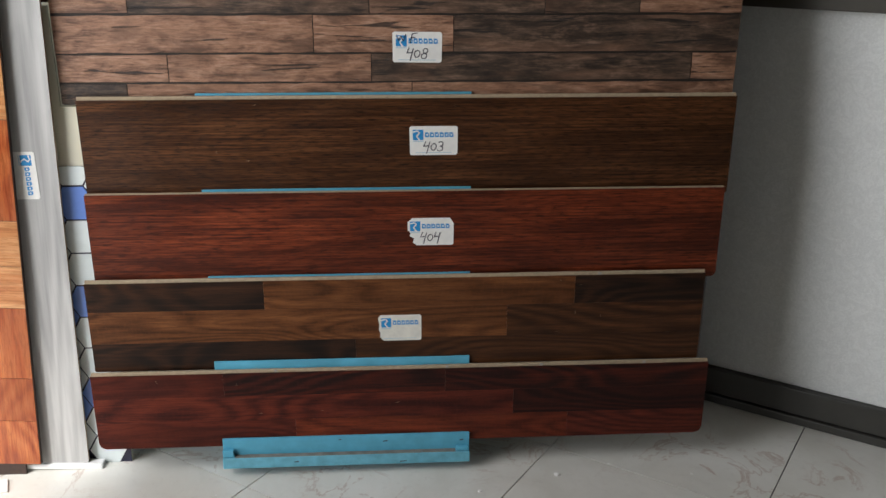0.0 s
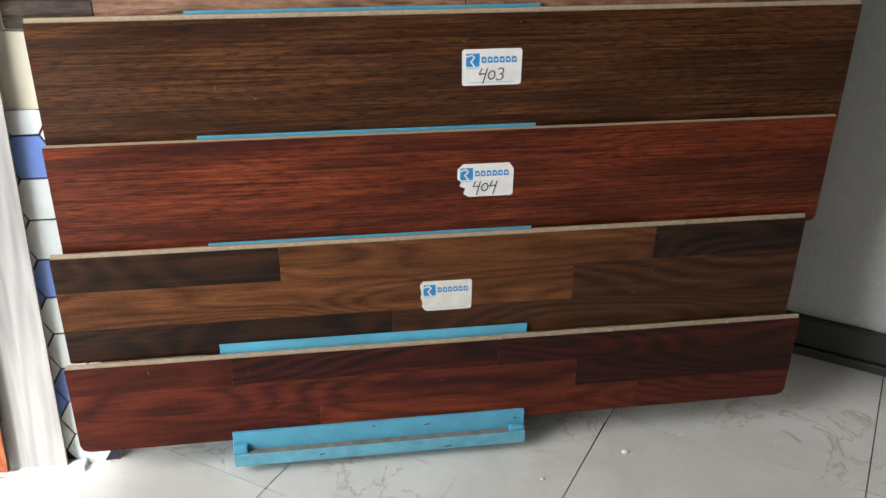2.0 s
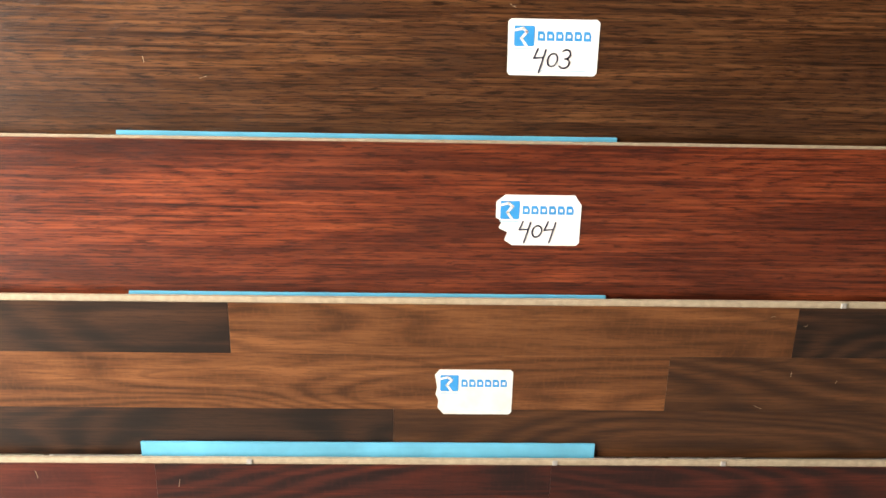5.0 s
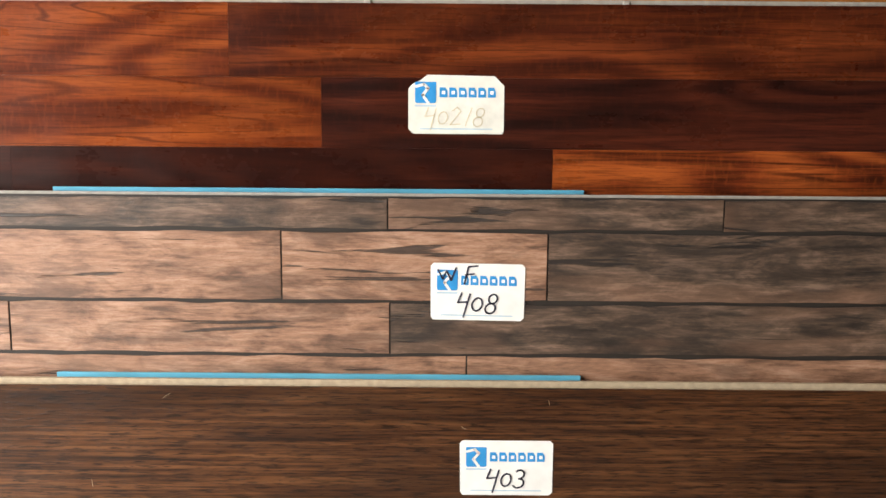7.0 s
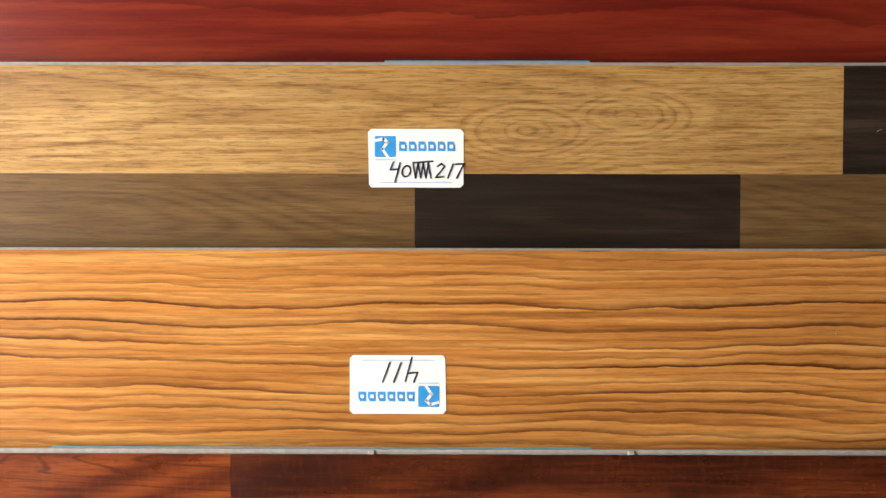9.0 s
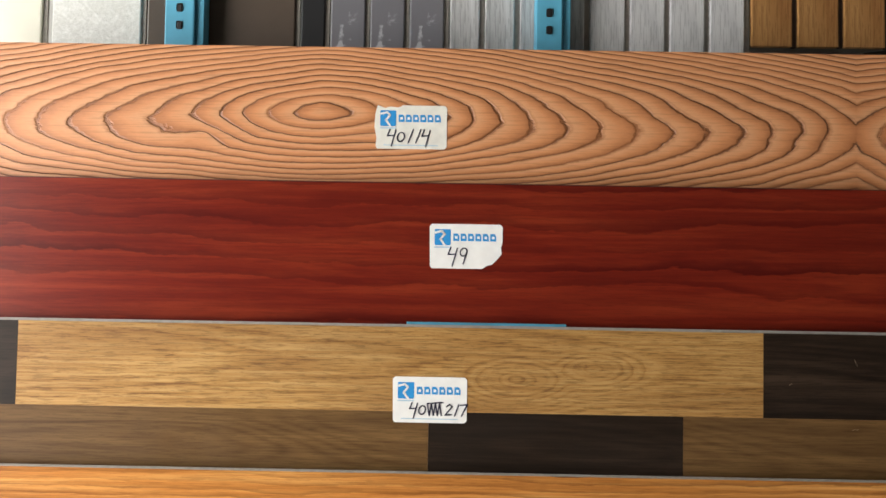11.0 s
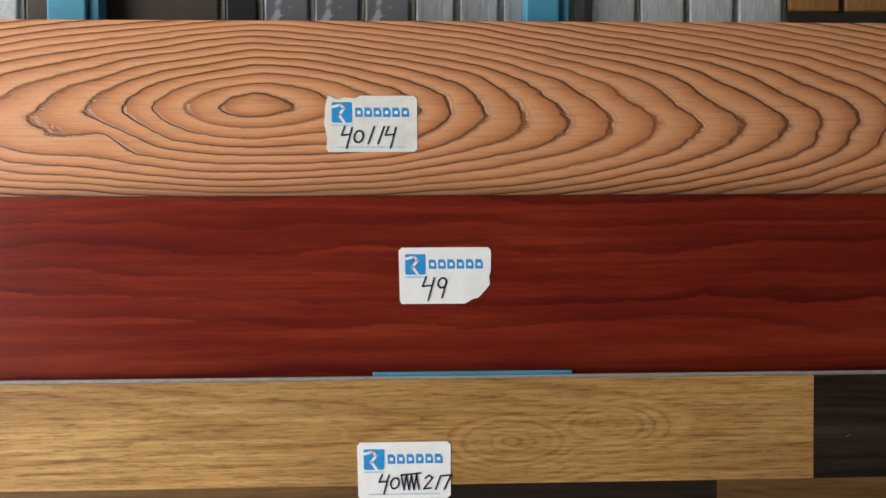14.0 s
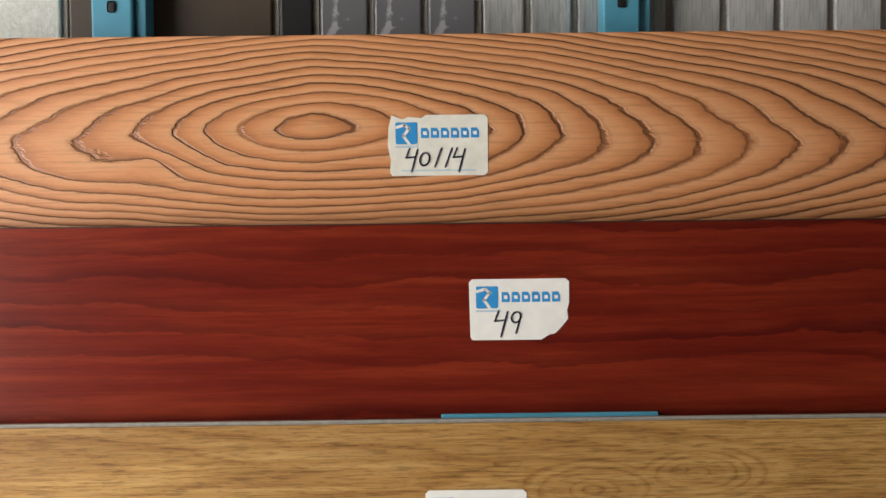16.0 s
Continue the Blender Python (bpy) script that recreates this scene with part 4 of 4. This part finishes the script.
hexb = leaning("hexagon_panel", "cream board with blue and pale hexagon tiles", "panel", pose(-0.655, 0.0095, 0.0))
part("board", slab([(-0.07, 0.0), (0.10, 0.0), (0.10, 0.745), (0.052, 0.747), (0.052, 0.925), (-0.07, 0.925)], 0.004, 0.012), M["cream_board"], hexb)
part("grout_bed", box(-0.07, 0.10, 0.0025, 0.004, 0.0, 0.636), M["ink"], hexb)
hr = 0.038
rng = random.Random(9)
for i in range(12):
    for j in range(4):
        cx, cz = -0.06 + j * hr * 1.52, 0.03 + i * hr * 1.76 + (j % 2) * hr * 0.88
        pts = [(min(cx + (hr - 0.0014) * math.cos(radians(60 * q)), 0.10), min(cz + (hr - 0.0014) * math.sin(radians(60 * q)), 0.636)) for q in range(6)]
        if cx - hr > 0.09 or cz - hr * 0.8 > 0.63:
            continue
        part("tile", slab(pts, 0.0, 0.0025), M["hex_blue" if (i + 2 * j) % 3 == 0 else "hex_pale"], hexb)

scrap = thing("tile_sample", pose(-0.955, -0.095, 0.0, 0, 0, 20), "slate blue tile sample lying on the floor", "tile")
part("slab", box(-0.14, 0.10, -0.05, 0.05, 0.0, 0.006, 0.001), plain("slate_blue_tile", (0.14, 0.15, 0.22), 0.3, 0.15, 25), scrap)
part("edge", box(0.102, 0.175, -0.055, -0.01, 0.0, 0.004, 0.001), M["paper"], scrap, "torn white paper strip")

# ---- boards standing behind the rack ----
# the narrow black entry is a strip for the dark gap between panels
groups = [(-0.66, -0.548, 1, "cream_board", "pale yellow upright panel"), (-0.541, -0.414, 1, "stone_relief", "white stone-relief upright panel"),
          (-0.412, -0.206, 1, "brown_board", "dark brown upright panel"), (-0.205, -0.166, 1, "black", "narrow black strip standing for the dark gap between panels"),
          (-0.165, -0.006, 3, "damask", "grey upright panel with silver damask print"), (-0.005, 0.182, 4, "silver", "glossy silver marbled upright panel"),
          (0.183, 0.396, 4, "white_wood", "whitewashed wood-print upright panel"), (0.398, 0.645, 4, "honey", "honey pine grooved upright panel"),
          (0.665, 0.82, 2, "umber", "dark umber grooved upright panel")]
for x0, x1, k, mt, lab in groups:
    w = (x1 - x0) / k
    for i in range(k):
        ob = thing("upright_panel", pose(x0 + w * i, 0.152, 0), lab, "panel", "panels behind the rack")
        part("face", box(0.001, w - 0.006, 0.0, 0.010, 0.0 if x1 < 0.6 else 1.86, 2.3, 0.002), M[mt], ob)
        part("groove", box(w - 0.0058, w - 0.0002, 0.004, 0.010, 0.0 if x1 < 0.6 else 1.86, 2.3), M["core_dark" if mt in ("honey", "umber") else "core_grey"], ob)

grey = thing("ring_panel", pose(0, 0.0, 0), "grey panel printed with black rings", "panel")
part("board", box(0.40, 0.684, 0.156, 0.168, 0.0, 1.813, 0.001), M["grey_board"], grey)
for i in range(11):
    cz = 1.808 - i * 0.160
    bm = bmesh.new()
    inner = [bm.verts.new((px, 0.1552, pz)) for px, pz in ring(0.632, cz, 0.027, 0.029, -110, 90 if i else 0, 14)]
    outer = [bm.verts.new((px, 0.1552, pz)) for px, pz in ring(0.632, cz, 0.038, 0.040, -110, 90 if i else 0, 14)]
    for q in range(14):
        bm.faces.new((inner[q], inner[q + 1], outer[q + 1], outer[q]))
    part("printed_ring", bm, M["black"], grey)

# ---- shop window and street on the left ----
win = thing("window_1", pose(-0.70, 0.30, 0), "shop window with a grey aluminium mullion", "window", kind="structure")
part("mullion", box(-0.052, -0.026, -0.02, 0.03, 0, 1.815, 0.002), M["mullion_grey"], win)
part("mullion", box(-0.155, -0.148, -0.02, 0.02, 0, 2.9, 0.001), M["alu"], win)
pane = part("pane", box(-0.879, -0.157, 0.0, 0.006, 0.0, 2.9), M["glass"], win)
pane.visible_shadow = False
street = mesh_from("ground", box(-60, 60, 2.3, 80, -0.5, -0.25), M["asphalt"])
tagged(street, "grey street outside the shop window", "street", kind="structure")
lot = mesh_from("pavement", box(-60, -3.3, -40, 2.2, -0.4, -0.05), plain("concrete_pavement", (0.40, 0.39, 0.37), 0.85, 0.15, 12))
tagged(lot, "pale concrete pavement outside the shop", "pavement", kind="structure")
# emissive sheet added so the view past the street glows pale
glow = bpy.data.materials.new("glowing_sky_sheet")
glow.use_nodes = True
gp = glow.node_tree.nodes["Principled BSDF"]
gp.inputs["Emission Color"].default_value, gp.inputs["Emission Strength"].default_value = (0.86, 0.95, 1.0, 1), 1.6
sky_sheet = mesh_from("backdrop", box(-60, 10, 40, 40.2, -1, 30), glow)
tagged(sky_sheet, "added glowing sheet for the bright sky beyond the street", "sky", kind="structure")
house = thing("street_building", pose(-7.0, 12.0, 0), "pale building across the street with a dark awning", "building")
part("wall", box(-8, 3.2, 0, 3, -0.3, 2.5), M["facade"], house)
part("roof", box(-8.2, 3.4, -0.6, 3, 2.5, 2.7), M["facade"], house)
part("awning", box(-8, 3.0, -0.9, 0, 1.5, 1.72), M["brown_board"], house, "dark shop awning")
part("door", box(1.6, 2.4, -0.05, 0.0, -0.3, 1.7), plain("ochre_door", (0.5, 0.3, 0.15), 0.6), house)
part("sign", box(1.8, 2.2, -0.09, -0.05, 0.9, 1.3), M["print_blue"], house, "small blue sign")
pillar = thing("brick_pillar", pose(-2.74, 5.2, -0.25), "pinkish brick pillar with pale joints", "pillar")
part("bed", box(-0.2, 0.06, 0.012, 0.4, 0, 3.05), M["facade"], pillar)
for r in range(30):
    for c in range(2):
        x0 = -0.2 + c * 0.175 - (0.08 if r % 2 else 0.0)
        x0, x1 = max(x0, -0.2), min(x0 + 0.155, 0.06)
        if x1 - x0 > 0.03:
            part("brick", box(x0, x1, 0.0, 0.02, r * 0.1 + 0.01, r * 0.1 + 0.085), M["brick"], pillar)


def car(m, label, paint):
    ob = thing("car", m, label, "car", "cars in the street")
    low = [(-2.1, 0.25), (2.1, 0.25), (2.15, 0.6), (2.0, 0.85), (-2.0, 0.92), (-2.15, 0.6)]
    top = [(-1.9, 0.88), (1.0, 0.86), (0.45, 1.38), (-1.2, 1.42)]
    part("body", slab(low, -0.85, 0.85), paint, ob)
    part("roof", slab(top, -0.7, 0.7), paint, ob)
    part("windscreen", slab([(0.50, 0.92), (0.98, 0.90), (0.50, 1.32)], -0.71, 0.71), M["car_glass"], ob)
    part("side_window", slab([(-1.6, 0.92), (0.42, 0.92), (0.3, 1.30), (-1.1, 1.33)], -0.712, -0.69), M["car_glass"], ob)
    for x in (-1.3, 1.3):
        wh = bmesh.new()
        bmesh.ops.create_cone(wh, cap_ends=True, segments=20, radius1=0.3, radius2=0.3, depth=1.72, matrix=Matrix.Translation((x, 0, 0.3)) @ Matrix.Rotation(radians(90), 4, "X"))
        part("wheel", wh, M["tyre"], ob)
    return ob


car(pose(-4.2, 6.6, -0.25, 0, 0, 35), "white parked car with dark windows", M["car_white"])
car(pose(-5.2, 9.4, -0.25, 0, 0, 15), "silver-blue car further along the street", plain("silver_car_paint", (0.45, 0.52, 0.58), 0.2, 0.03, 4))
tree = thing("street_tree", pose(-7.5, 10.5, -0.25), "leafy street tree above the building", "tree")
trunk = bmesh.new()
bmesh.ops.create_cone(trunk, cap_ends=True, segments=10, radius1=0.2, radius2=0.09, depth=4.0, matrix=Matrix.Translation((0, 0, 2.0)))
part("trunk", trunk, M["brown_board"], tree)
rng = random.Random(4)
vs, fs = [], []
for k in range(900):
    a, b, r = rng.random() * 6.283, rng.random() * 2 - 1, 2.6 * rng.random() ** 0.4
    p = Vector((r * math.cos(a) * math.sqrt(1 - b * b), r * math.sin(a) * math.sqrt(1 - b * b), 5.2 + r * b * 0.7))
    d, e = Vector((rng.random() - 0.5, rng.random() - 0.5, rng.random() - 0.5)) * 0.5, Vector((rng.random() - 0.5, rng.random() - 0.5, rng.random() - 0.5)) * 0.3
    i = len(vs)
    vs += [p - d, p + e, p + d, p - e]
    fs.append((i, i + 1, i + 2, i + 3))
cm = bpy.data.meshes.new("crown")
cm.from_pydata(vs, [], fs)
cm.materials.append(M["foliage"])
crown = new("crown", cm)
crown.parent = tree

# ---- crumbs on the floor ----
for k, (x, y, s) in enumerate(((0.323, -0.087, 0.006), (0.438, -0.054, 0.003), (-0.149, -0.171, 0.0025), (0.16, -0.135, 0.004), (0.60, -0.10, 0.003), (-0.36, -0.12, 0.002))):
    bm = bmesh.new()
    bmesh.ops.create_icosphere(bm, subdivisions=1, radius=s)
    for v in bm.verts:
        v.co.z = max(v.co.z, -s * 0.4) * 0.6
        v.co.x *= 1.0 + 0.5 * random.random()
    ob = mesh_from("plaster_crumb", bm, M["paper"])
    ob.location = (x, y, s * 0.24)
    tagged(ob, "small white plaster crumb lying on the floor", "debris", "crumbs on the floor")

# ---- floor tiles ----
tile_mesh = None
for i in range(-5, 7):
    for j in range(-7, 3):
        c = U * (U0 + (i + 0.5) * TU) + V * (V0 + (j + 0.5) * TV)
        if not (-2.3 < c.x < 2.6 and -3.2 < c.y < 0.9):
            continue
        if tile_mesh is None:
            ob = mesh_from("tile", box(-TU / 2 + 0.0012, TU / 2 - 0.0012, -TV / 2 + 0.0012, TV / 2 - 0.0012, -0.0035, 0.0), M["tile"], floor)
            tile_mesh = ob.data
        else:
            ob = new("tile", tile_mesh)
            ob.parent = floor
        ob.matrix_local = Matrix.Translation(c) @ Matrix.Rotation(ANG, 4, "Z")
